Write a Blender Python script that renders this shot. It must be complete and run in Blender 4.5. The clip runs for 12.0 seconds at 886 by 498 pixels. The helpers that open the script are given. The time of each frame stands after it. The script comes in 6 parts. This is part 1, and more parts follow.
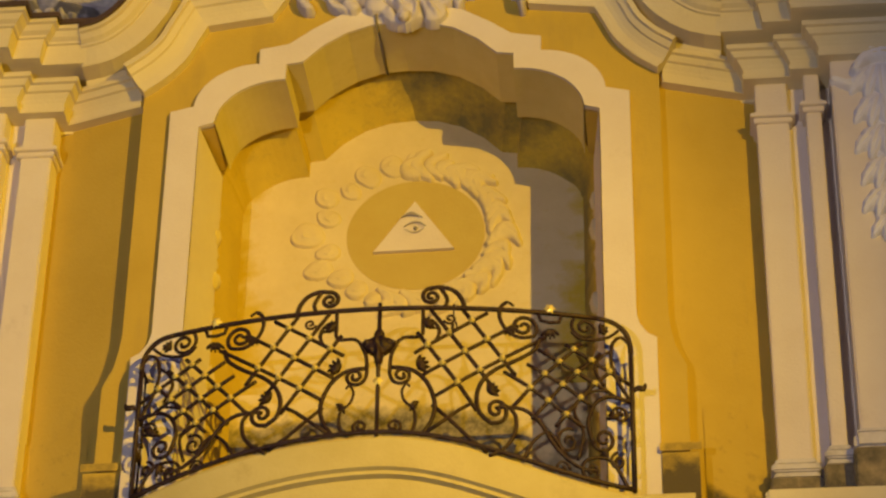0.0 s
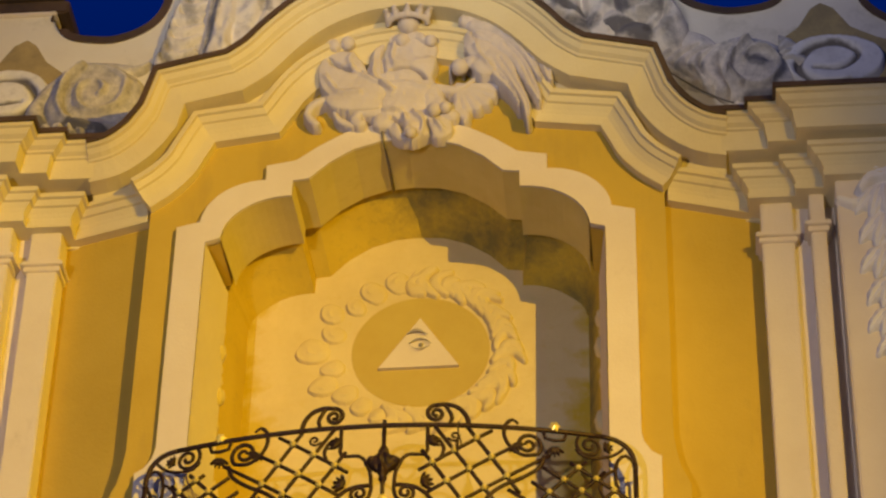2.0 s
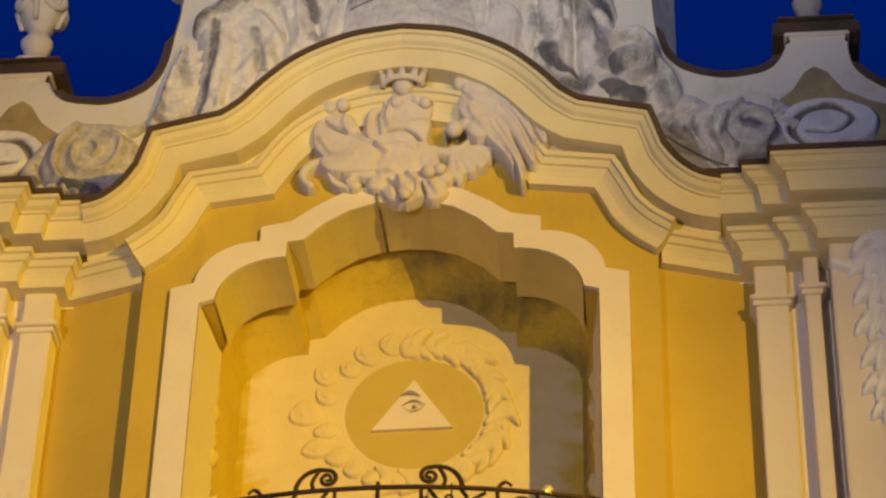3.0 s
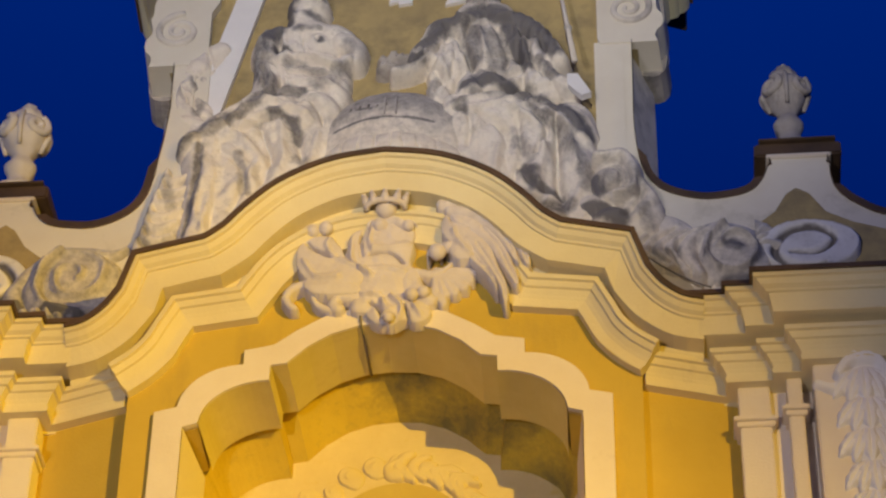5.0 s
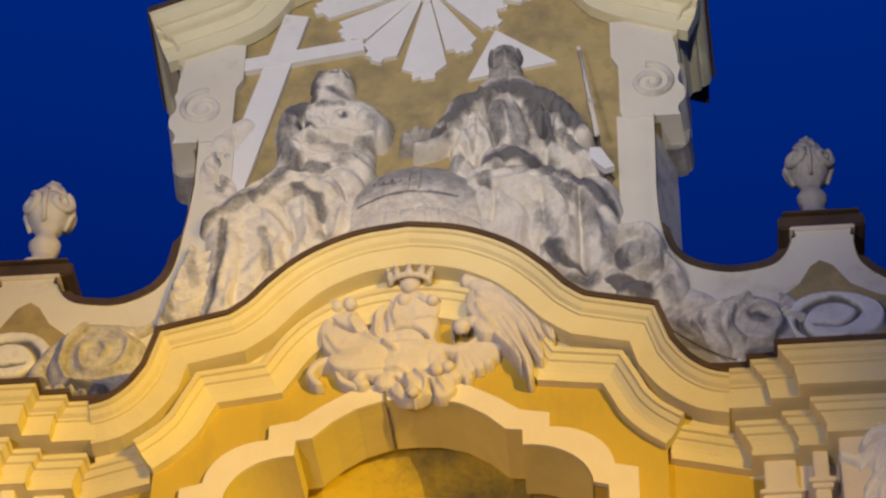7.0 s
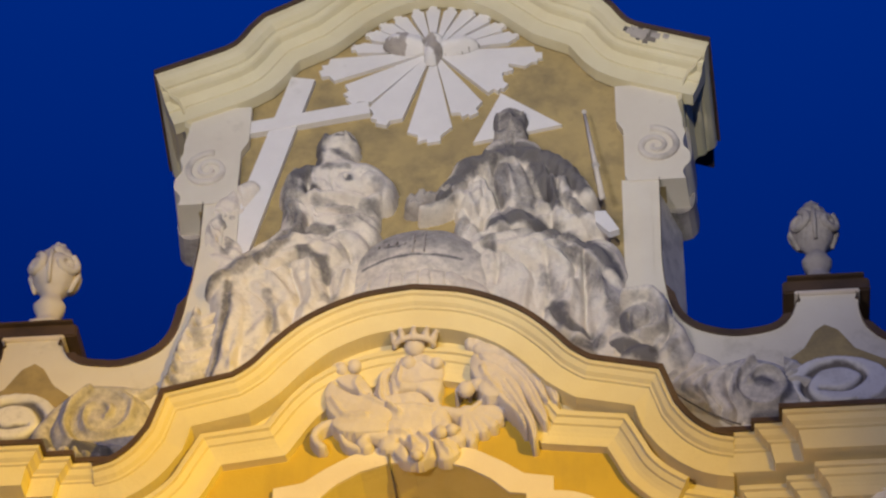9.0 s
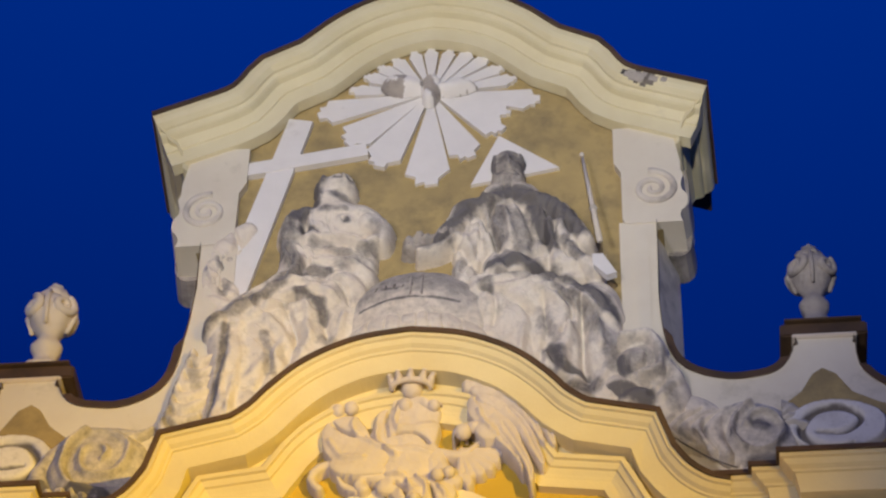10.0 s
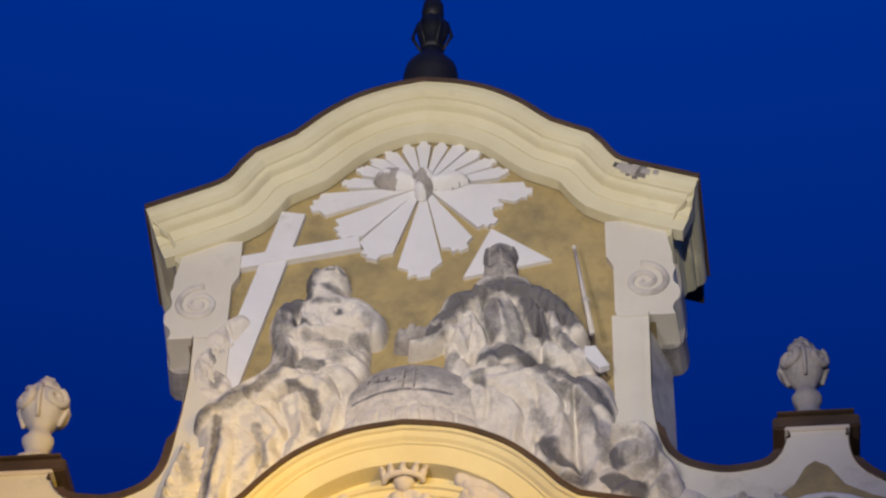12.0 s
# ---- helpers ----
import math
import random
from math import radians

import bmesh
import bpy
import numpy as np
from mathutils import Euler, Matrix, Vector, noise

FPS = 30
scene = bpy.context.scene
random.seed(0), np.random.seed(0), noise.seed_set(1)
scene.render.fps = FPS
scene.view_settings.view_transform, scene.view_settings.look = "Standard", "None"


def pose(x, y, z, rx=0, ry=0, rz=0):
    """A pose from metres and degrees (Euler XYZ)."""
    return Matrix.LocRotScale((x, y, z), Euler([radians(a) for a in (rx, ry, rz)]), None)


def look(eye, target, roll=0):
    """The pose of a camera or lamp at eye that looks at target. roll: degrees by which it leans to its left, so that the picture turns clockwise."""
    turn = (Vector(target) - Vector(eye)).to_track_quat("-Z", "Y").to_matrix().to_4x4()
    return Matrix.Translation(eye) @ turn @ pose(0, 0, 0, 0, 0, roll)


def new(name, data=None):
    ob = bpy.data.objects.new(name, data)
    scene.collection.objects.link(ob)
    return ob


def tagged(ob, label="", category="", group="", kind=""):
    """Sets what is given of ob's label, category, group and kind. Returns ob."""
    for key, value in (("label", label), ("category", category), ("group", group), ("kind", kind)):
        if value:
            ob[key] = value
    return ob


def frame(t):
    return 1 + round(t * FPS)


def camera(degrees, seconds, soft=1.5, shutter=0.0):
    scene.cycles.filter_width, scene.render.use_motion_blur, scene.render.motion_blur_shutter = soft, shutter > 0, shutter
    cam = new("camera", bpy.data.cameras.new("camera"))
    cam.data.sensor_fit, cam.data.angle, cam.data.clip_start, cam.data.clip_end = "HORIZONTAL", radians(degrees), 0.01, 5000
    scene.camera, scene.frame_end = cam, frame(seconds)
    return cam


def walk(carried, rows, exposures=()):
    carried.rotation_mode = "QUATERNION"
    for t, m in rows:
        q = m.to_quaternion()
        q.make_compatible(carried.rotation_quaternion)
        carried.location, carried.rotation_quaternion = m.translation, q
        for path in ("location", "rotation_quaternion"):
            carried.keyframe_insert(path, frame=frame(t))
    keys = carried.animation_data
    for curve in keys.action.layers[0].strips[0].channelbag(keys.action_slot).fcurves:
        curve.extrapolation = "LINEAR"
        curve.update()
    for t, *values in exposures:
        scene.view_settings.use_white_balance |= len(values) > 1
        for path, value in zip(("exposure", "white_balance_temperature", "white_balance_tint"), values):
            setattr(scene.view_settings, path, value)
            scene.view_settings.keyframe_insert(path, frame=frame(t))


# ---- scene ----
# A church facade at dusk, seen from the street: the camera stands on the ground and tilts up.
cam = camera(18.4, 12.0, soft=2.4)
EYE = (2.0, -16.0, 1.6)
ROWS = [
    (0.0, 124.121, -0.719, 5.425),
    (0.5, 124.648, -0.786, 5.394),
    (1.0, 125.256, -0.878, 5.354),
    (1.5, 125.907, -0.984, 5.328),
    (2.0, 126.572, -1.078, 5.307),
    (2.5, 127.228, -1.164, 5.225),
    (3.0, 127.87, -1.155, 5.092),
    (3.5, 128.531, -1.079, 4.949),
    (5.5, 130.936, -0.692, 5.09),
    (6.0, 131.322, -0.704, 5.287),
    (6.5, 131.662, -0.742, 5.454),
    (7.0, 131.993, -0.813, 5.588),
    (9.0, 133.312, -1.048, 5.508),
    (9.5, 133.709, -1.094, 5.423),
    (10.0, 134.199, -1.131, 5.353),
    (10.5, 134.735, -1.156, 5.308),
    (11.0, 135.242, -1.163, 5.272),
    (11.5, 135.711, -1.105, 5.252),
    (12.0, 136.141, -1.016, 5.245),
]
EXPOSURES = [(0.0, -0.44), (2.5, -0.35), (3.5, -0.27), (5.5, -0.06), (9.0, 0.06), (12.0, 0.19)]
walk(cam, [(t, pose(*EYE, rx, ry, rz)) for t, rx, ry, rz in ROWS], EXPOSURES)

# ---- light: blue dusk sky, a yellow floodlight from the right, a white one from the street, added fill: cool from the street, warm from the left ----
world = bpy.data.worlds.new("dusk")
scene.world = world
world.use_nodes = True
wn = world.node_tree
bg = wn.nodes["Background"]
geo = wn.nodes.new("ShaderNodeTexCoord")
sep = wn.nodes.new("ShaderNodeSeparateXYZ")
ramp = wn.nodes.new("ShaderNodeValToRGB")
wn.links.new(geo.outputs["Generated"], sep.inputs[0])
wn.links.new(sep.outputs["Z"], ramp.inputs[0])
wn.links.new(ramp.outputs[0], bg.inputs["Color"])
for k, (at, tint) in enumerate(((0.0, (0.03, 0.07, 0.26, 1)), (0.60, (0.0, 0.0072, 0.100, 1)), (0.78, (0.0, 0.023, 0.228, 1)))):
    stop = ramp.color_ramp.elements[0] if k == 0 else ramp.color_ramp.elements[1] if k == 1 else ramp.color_ramp.elements.new(at)
    stop.position, stop.color = at, tint
bg.inputs["Strength"].default_value = 1.0


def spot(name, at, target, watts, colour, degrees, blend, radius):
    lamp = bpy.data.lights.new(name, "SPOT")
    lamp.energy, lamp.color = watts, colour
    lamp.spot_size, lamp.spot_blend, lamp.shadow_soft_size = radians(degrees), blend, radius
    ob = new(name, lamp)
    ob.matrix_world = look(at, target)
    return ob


# none of the lamps is seen; the cool and warm ones are added fill
spot("floodlight_yellow", (7.8, -11.5, 13.0), (-2.5, 0, 11.2), 11800, (1.0, 0.615, 0.015), 51.8, 1.0, 0.05)
spot("fill_cool", (-7.0, -25.0, 1.5), (0.8, 0.4, 13.3), 8200, (0.94, 0.87, 0.93), 38, 0.8, 0.10)
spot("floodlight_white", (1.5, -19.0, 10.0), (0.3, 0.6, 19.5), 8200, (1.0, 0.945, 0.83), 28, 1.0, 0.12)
spot("fill_warm", (-6.5, -15.0, 8.0), (-2.6, 0.4, 18.2), 900, (1.0, 0.66, 0.12), 36, 1.0, 0.10)



# ---- materials ----
def material(name, base, second, rough=0.8, metal=0.0, scale=1.2, grain=60.0, bump=0.25, stain=None, stain_at=0.62, stain_scale=1.6, streak=1.0, dirt_paint_shade=None):
    """Two-scale mottled paint or stone, with an optional dirt layer of its own shape and a masked layer for dirt, paint
    and painted shade.
    """
    m = bpy.data.materials.new(name)
    m.use_nodes = True
    nt = m.node_tree
    b = nt.nodes["Principled BSDF"]
    b.inputs["Roughness"].default_value, b.inputs["Metallic"].default_value = rough, metal
    tc = nt.nodes.new("ShaderNodeTexCoord")
    n1 = nt.nodes.new("ShaderNodeTexNoise")
    n1.inputs["Scale"].default_value, n1.inputs["Detail"].default_value, n1.inputs["Roughness"].default_value = scale, 6, 0.65
    nt.links.new(tc.outputs["Object"], n1.inputs["Vector"])
    r1 = nt.nodes.new("ShaderNodeValToRGB")
    r1.color_ramp.elements[0].position, r1.color_ramp.elements[0].color = 0.32, (*second, 1)
    r1.color_ramp.elements[1].position, r1.color_ramp.elements[1].color = 0.62, (*base, 1)
    nt.links.new(n1.outputs["Fac"], r1.inputs[0])
    colour = r1.outputs[0]
    n2 = nt.nodes.new("ShaderNodeTexNoise")
    n2.inputs["Scale"].default_value, n2.inputs["Detail"].default_value = grain, 4
    nt.links.new(tc.outputs["Object"], n2.inputs["Vector"])
    if stain:
        mp = nt.nodes.new("ShaderNodeMapping")
        mp.inputs["Scale"].default_value = (1, 1, streak)
        nt.links.new(tc.outputs["Object"], mp.inputs["Vector"])
        n3 = nt.nodes.new("ShaderNodeTexNoise")
        n3.inputs["Scale"].default_value, n3.inputs["Detail"].default_value, n3.inputs["Roughness"].default_value = stain_scale, 8, 0.68
        nt.links.new(mp.outputs[0], n3.inputs["Vector"])
        r3 = nt.nodes.new("ShaderNodeValToRGB")
        r3.color_ramp.elements[0].position, r3.color_ramp.elements[0].color = stain_at - 0.10, (0, 0, 0, 1)
        r3.color_ramp.elements[1].position, r3.color_ramp.elements[1].color = stain_at + 0.12, (1, 1, 1, 1)
        nt.links.new(n3.outputs["Fac"], r3.inputs[0])
        mix = nt.nodes.new("ShaderNodeMix")
        mix.data_type = "RGBA"
        nt.links.new(r3.outputs[0], mix.inputs["Factor"])
        nt.links.new(colour, mix.inputs["A"])
        mix.inputs["B"].default_value = (*stain, 1)
        colour = mix.outputs["Result"]
    if dirt_paint_shade:
        at = nt.nodes.new("ShaderNodeAttribute")
        at.attribute_name = "dirt_paint_shade"
        n4 = nt.nodes.new("ShaderNodeTexNoise")
        n4.inputs["Scale"].default_value, n4.inputs["Detail"].default_value, n4.inputs["Roughness"].default_value = 11, 8, 0.75
        nt.links.new(tc.outputs["Object"], n4.inputs["Vector"])
        lift = nt.nodes.new("ShaderNodeMath")
        lift.operation = "MULTIPLY_ADD"
        lift.inputs[1].default_value, lift.inputs[2].default_value = 1.2, -0.60
        nt.links.new(n4.outputs["Fac"], lift.inputs[0])
        tot = nt.nodes.new("ShaderNodeMath")
        nt.links.new(at.outputs["Fac"], tot.inputs[0])
        nt.links.new(lift.outputs[0], tot.inputs[1])
        r4 = nt.nodes.new("ShaderNodeValToRGB")
        r4.color_ramp.elements[0].position, r4.color_ramp.elements[0].color = 0.06, (0, 0, 0, 1)
        r4.color_ramp.elements[1].position, r4.color_ramp.elements[1].color = 0.70, (1, 1, 1, 1)
        nt.links.new(tot.outputs[0], r4.inputs[0])
        ms = nt.nodes.new("ShaderNodeMix")
        ms.data_type = "RGBA"
        nt.links.new(r4.outputs[0], ms.inputs["Factor"])
        nt.links.new(colour, ms.inputs["A"])
        ms.inputs["B"].default_value = (*dirt_paint_shade, 1)
        colour = ms.outputs["Result"]
    nt.links.new(colour, b.inputs["Base Color"])
    bp = nt.nodes.new("ShaderNodeBump")
    bp.inputs["Strength"].default_value, bp.inputs["Distance"].default_value = bump, 0.01
    add = nt.nodes.new("ShaderNodeMath")
    add.operation = "ADD"
    nt.links.new(n1.outputs["Fac"], add.inputs[0])
    nt.links.new(n2.outputs["Fac"], add.inputs[1])
    nt.links.new(add.outputs[0], bp.inputs["Height"])
    nt.links.new(bp.outputs[0], b.inputs["Normal"])
    return m


YELLOW = material("yellow_plaster", (0.57, 0.40, 0.06), (0.51, 0.35, 0.045), 0.85, scale=0.9, grain=45, stain=(0.44, 0.31, 0.06), stain_at=0.62, stain_scale=2.4, streak=0.3)
CREAM = material("cream_stucco", (0.73, 0.64, 0.40), (0.66, 0.56, 0.33), 0.8, scale=1.1, grain=50, stain=(0.48, 0.40, 0.25), stain_at=0.74)
WHITE = material("white_stucco", (0.76, 0.68, 0.58), (0.70, 0.61, 0.50), 0.8, scale=1.3, grain=50, stain=(0.50, 0.42, 0.33), stain_at=0.74)
GABLE_CREAM = material("gable_cream_stucco", (0.77, 0.71, 0.50), (0.71, 0.64, 0.42), 0.8, scale=1.3, grain=50, stain=(0.42, 0.38, 0.28), stain_at=0.73)
GABLE_WHITE = material("gable_white_stucco", (0.75, 0.70, 0.60), (0.69, 0.63, 0.53), 0.8, scale=1.3, grain=50, stain=(0.42, 0.38, 0.30), stain_at=0.72)
TAN = material("tan_plaster", (0.47, 0.36, 0.16), (0.35, 0.27, 0.13), 0.9, scale=1.8, grain=40, stain=(0.22, 0.175, 0.10), stain_at=0.57, stain_scale=1.9)
STONE = material("weathered_shade_stucco", (0.72, 0.67, 0.60), (0.55, 0.50, 0.45), 0.85, scale=2.6, grain=50, bump=0.4, stain=(0.24, 0.22, 0.21), stain_at=0.61, stain_scale=2.2)
STONE_PALE = material("pale_stucco_relief", (0.76, 0.70, 0.63), (0.64, 0.58, 0.51), 0.8, scale=3.0, grain=55, bump=0.3, stain=(0.42, 0.38, 0.34), stain_at=0.66, stain_scale=3.0)
STATUE = material("soot_shade_statue_stucco", (0.82, 0.76, 0.68), (0.70, 0.63, 0.55), 0.85, scale=3.4, grain=38, bump=0.6, stain=(0.44, 0.40, 0.36), stain_at=0.62, stain_scale=3.4, dirt_paint_shade=(0.16, 0.15, 0.155))
STONE_GREY = material("grey_weathered_shade_stucco", (0.46, 0.42, 0.39), (0.30, 0.27, 0.26), 0.85, scale=3.2, grain=45, bump=0.4, stain=(0.13, 0.12, 0.12), stain_at=0.60, stain_scale=3.5)
STONE_DARK = material("sooty_stucco", (0.25, 0.22, 0.20), (0.12, 0.11, 0.10), 0.9, scale=3.5, grain=45, bump=0.4, stain=(0.05, 0.045, 0.04), stain_at=0.58, stain_scale=4)
BRIGHT = material("whitewashed_relief", (0.82, 0.80, 0.80), (0.76, 0.74, 0.74), 0.7, scale=2.0, grain=50, stain=(0.50, 0.47, 0.45), stain_at=0.73, stain_scale=3)
OVAL = material("whitewashed_plate", (0.80, 0.77, 0.75), (0.72, 0.69, 0.67), 0.75, scale=2.4, grain=50, stain=(0.50, 0.47, 0.45), stain_at=0.70, stain_scale=3, dirt_paint_shade=(0.20, 0.18, 0.17))
FINIAL = material("dark_finial_metal", (0.022, 0.022, 0.028), (0.014, 0.014, 0.018), 0.55, 0.3, scale=5, grain=40, bump=0.2)
MOSS = material("damp_dirty_plaster", (0.40, 0.31, 0.16), (0.20, 0.16, 0.09), 0.9, scale=2.4, grain=40, stain=(0.06, 0.055, 0.04), stain_at=0.50, stain_scale=2.2, bump=0.4)
FLASHING = material("dark_copper_flashing", (0.115, 0.070, 0.038), (0.06, 0.04, 0.026), 0.6, 0.15, scale=3, grain=30, bump=0.15)
IRON = material("black_wrought_iron", (0.050, 0.024, 0.014), (0.026, 0.014, 0.010), 0.5, 0.4, scale=9, grain=80, bump=0.3)
GOLD = material("gilt_metal", (1.0, 0.84, 0.24), (0.95, 0.74, 0.16), 0.28, 0.35, scale=9, grain=80, bump=0.1)
CREST = material("pinkish_white_stucco", (0.64, 0.58, 0.57), (0.55, 0.49, 0.47), 0.8, scale=3.0, grain=55, bump=0.3, stain=(0.50, 0.45, 0.44), stain_at=0.68, stain_scale=3.0)
HALO_YELLOW = material("ochre_painted_disc", (0.56, 0.43, 0.11), (0.52, 0.38, 0.09), 0.85, scale=2.2, grain=50)
NICHE_CREAM = material("niche_cream_plaster", (0.73, 0.61, 0.32), (0.65, 0.53, 0.26), 0.85, scale=2.0, grain=50)
SOFFIT = material("pale_ochre_plaster", (0.66, 0.56, 0.24), (0.58, 0.48, 0.18), 0.85, scale=1.6, grain=50, stain=(0.48, 0.38, 0.14), stain_at=0.66)
NICHE_GOLD = material("niche_ochre_plaster", (0.56, 0.42, 0.05), (0.50, 0.36, 0.04), 0.85, scale=2.0, grain=50, stain=(0.40, 0.25, 0.05), stain_at=0.66)
VAULT = material("mouldy_ochre_plaster", (0.60, 0.44, 0.05), (0.52, 0.37, 0.04), 0.9, scale=2.0, grain=50, dirt_paint_shade=(0.20, 0.165, 0.05))
RAY_PAINT = material("brushed_ochre_on_cream", (0.73, 0.61, 0.32), (0.65, 0.53, 0.26), 0.85, scale=2.0, grain=50, dirt_paint_shade=(0.60, 0.44, 0.04))
NICHE_SHADE = material("niche_plaster_with_shade", (0.73, 0.61, 0.32), (0.65, 0.53, 0.26), 0.85, scale=2.0, grain=50, dirt_paint_shade=(0.10, 0.085, 0.05))
DAMP = material("damp_yellow_plaster", (0.57, 0.40, 0.06), (0.51, 0.35, 0.045), 0.85, scale=0.9, grain=45, dirt_paint_shade=(0.10, 0.075, 0.03))
PAVING = material("street_paving", (0.10, 0.095, 0.09), (0.06, 0.058, 0.055), 0.85, scale=0.7, grain=14, bump=0.5)


# ---- mesh helpers ----
def mesh_object(name, verts, faces, mat, parent=None, label="", smooth=False, mats=None, slots=None):
    me = bpy.data.meshes.new(name)
    me.from_pydata([tuple(map(float, v)) for v in verts], [], faces)
    for m in (mats or [mat]):
        me.materials.append(m)
    if slots is not None:
        me.polygons.foreach_set("material_index", slots)
    if smooth:
        me.polygons.foreach_set("use_smooth", [True] * len(me.polygons))
    bm = bmesh.new()
    bm.from_mesh(me)
    bmesh.ops.recalc_face_normals(bm, faces=bm.faces)
    bm.to_mesh(me)
    bm.free()
    me.update()
    ob = new(name, me)
    if parent:
        ob.parent = parent
        if label:
            ob["label"] = label
    return ob


def thing(name, label, category, at=(0, 0, 0), group="", kind=""):
    ob = new(name)
    ob.location = at
    ob.empty_display_size = 0.1
    return tagged(ob, label, category, group, kind)


def mirror(poly):
    return [(-x, z) for x, z in poly]


def both(half):
    """A symmetric open path out of its right half, which runs from the middle outwards."""
    return [(-x, z) for x, z in reversed(half) if x > 1e-6] + list(half)


def smooth_path(points, step=0.05, closed=False):
    """A Catmull-Rom curve through a few control points."""
    p = [Vector(q) for q in points]
    out = []
    n = len(p)
    for i in range(n - 1):
        a, b, c, d = p[max(i - 1, 0)], p[i], p[i + 1], p[min(i + 2, n - 1)]
        k = max(2, int((c - b).length / step))
        for j in range(k):
            t = j / k
            out.append(0.5 * ((2 * b) + (c - a) * t + (2 * a - 5 * b + 4 * c - d) * t * t + (3 * b - a - 3 * c + d) * t ** 3))
    out.append(p[-1])
    return [tuple(q) for q in out]


def arc(cx, cz, rx, rz, a0, a1, n=16):
    return [(cx + rx * math.cos(radians(a0 + (a1 - a0) * i / n)), cz + rz * math.sin(radians(a0 + (a1 - a0) * i / n))) for i in range(n + 1)]


def prism(name, poly, y0, y1, mat, parent=None, label="", widen=1.0, plan=None):
    """A facade polygon (x, z) with thickness from y0 (front) to y1 (back); widen stretches its back about x = 0."""
    f = plan or (lambda x: 0.0)
    n = len(poly)
    verts = [(x, y0 + f(x), z) for x, z in poly] + [(x * widen, y1 + f(x), z) for x, z in poly]
    faces = [list(range(n)), list(range(2 * n - 1, n - 1, -1))] + [[i, (i + 1) % n, n + (i + 1) % n, n + i] for i in range(n)]
    return mesh_object(name, verts, faces, mat, parent, label)


def box(name, x0, x1, y0, y1, z0, z1, mat, parent=None, label="", bevel=0.008):
    bm = bmesh.new()
    bmesh.ops.create_cube(bm, size=1)
    for v in bm.verts:
        v.co = ((x0 + x1) / 2 + v.co.x * (x1 - x0), (y0 + y1) / 2 + v.co.y * (y1 - y0), (z0 + z1) / 2 + v.co.z * (z1 - z0))
    if bevel:
        bmesh.ops.bevel(bm, geom=list(bm.edges), offset=bevel, segments=2, affect="EDGES")
    me = bpy.data.meshes.new(name)
    bm.to_mesh(me)
    bm.free()
    me.materials.append(mat)
    ob = new(name, me)
    if parent:
        ob.parent = parent
        if label:
            ob["label"] = label
    return ob


def normals_of(path):
    """Mitred left-hand normals of an open 2D path."""
    p = np.array(path, float)
    seg = p[1:] - p[:-1]
    seg /= np.linalg.norm(seg, axis=1)[:, None] + 1e-12
    nrm = np.c_[-seg[:, 1], seg[:, 0]]
    out = np.zeros_like(p)
    for i in range(len(p)):
        a, b = nrm[max(i - 1, 0)], nrm[min(i, len(nrm) - 1)]
        m = a + b
        m /= np.linalg.norm(m) + 1e-12
        out[i] = m / max(0.45, float(m @ b))
    return p, out


def sweep_rings(rings, name, mat, parent=None, label=""):
    """Joins equal rings of points into a skin with end caps."""
    k = len(rings[0])
    verts = [v for r in rings for v in r]
    faces = []
    for i in range(len(rings) - 1):
        for j in range(k):
            faces.append([i * k + j, i * k + (j + 1) % k, (i + 1) * k + (j + 1) % k, (i + 1) * k + j])
    faces += [list(range(k)), list(range(len(verts) - 1, len(verts) - 1 - k, -1))]
    return mesh_object(name, verts, faces, mat, parent, label)


def moulding(name, path, profile, mat, parent=None, label="", plan=None, base=0.0):
    """A moulding that runs along a path in the facade; profile: (below the path, proud of the wall)."""
    f = plan or (lambda x: 0.0)
    p, nrm = normals_of(path)
    rings = [[(x - nx * n, base + f(x) - d, z - nz * n) for n, d in profile] for (x, z), (nx, nz) in zip(p, nrm)]
    return sweep_rings(rings, name, mat, parent, label)


def ledge(name, path, profile, mat, parent=None, label=""):
    """A level moulding that runs along a path in plan, (x, y) left to right; profile: (height, proud)."""
    p, nrm = normals_of(path)
    rings = [[(x - nx * d, y - ny * d, z) for z, d in profile] for (x, y), (nx, ny) in zip(p, nrm)]
    return sweep_rings(rings, name, mat, parent, label)


def tube(name, pts, radius, mat, parent=None, label="", sides=6, flat=1.0):
    """A rod along 3D points; radius: one number, or one at each point."""
    p = np.array(pts, float)
    n = len(p)
    r = np.full(n, radius) if np.isscalar(radius) else np.interp(np.linspace(0, 1, n), np.linspace(0, 1, len(radius)), radius)
    t = np.gradient(p, axis=0)
    t /= np.linalg.norm(t, axis=1)[:, None] + 1e-12
    front = np.array([0.0, -1.0, 0.0])
    side = np.cross(t, front)
    ln = np.linalg.norm(side, axis=1)[:, None]
    side = np.where(ln > 0.05, side / (ln + 1e-9), np.array([1.0, 0, 0]))
    up = np.cross(side, t)
    ang = np.linspace(0, 2 * math.pi, sides, endpoint=False)
    verts = (p[:, None, :] + (np.cos(ang)[None, :, None] * side[:, None, :] + flat * np.sin(ang)[None, :, None] * up[:, None, :]) * r[:, None, None]).reshape(-1, 3)
    faces = []
    for i in range(n - 1):
        for j in range(sides):
            faces.append([i * sides + j, i * sides + (j + 1) % sides, (i + 1) * sides + (j + 1) % sides, (i + 1) * sides + j])
    faces += [list(range(sides)), list(range(n * sides - 1, n * sides - 1 - sides, -1))]
    return mesh_object(name, verts, faces, mat, parent, label, smooth=True)


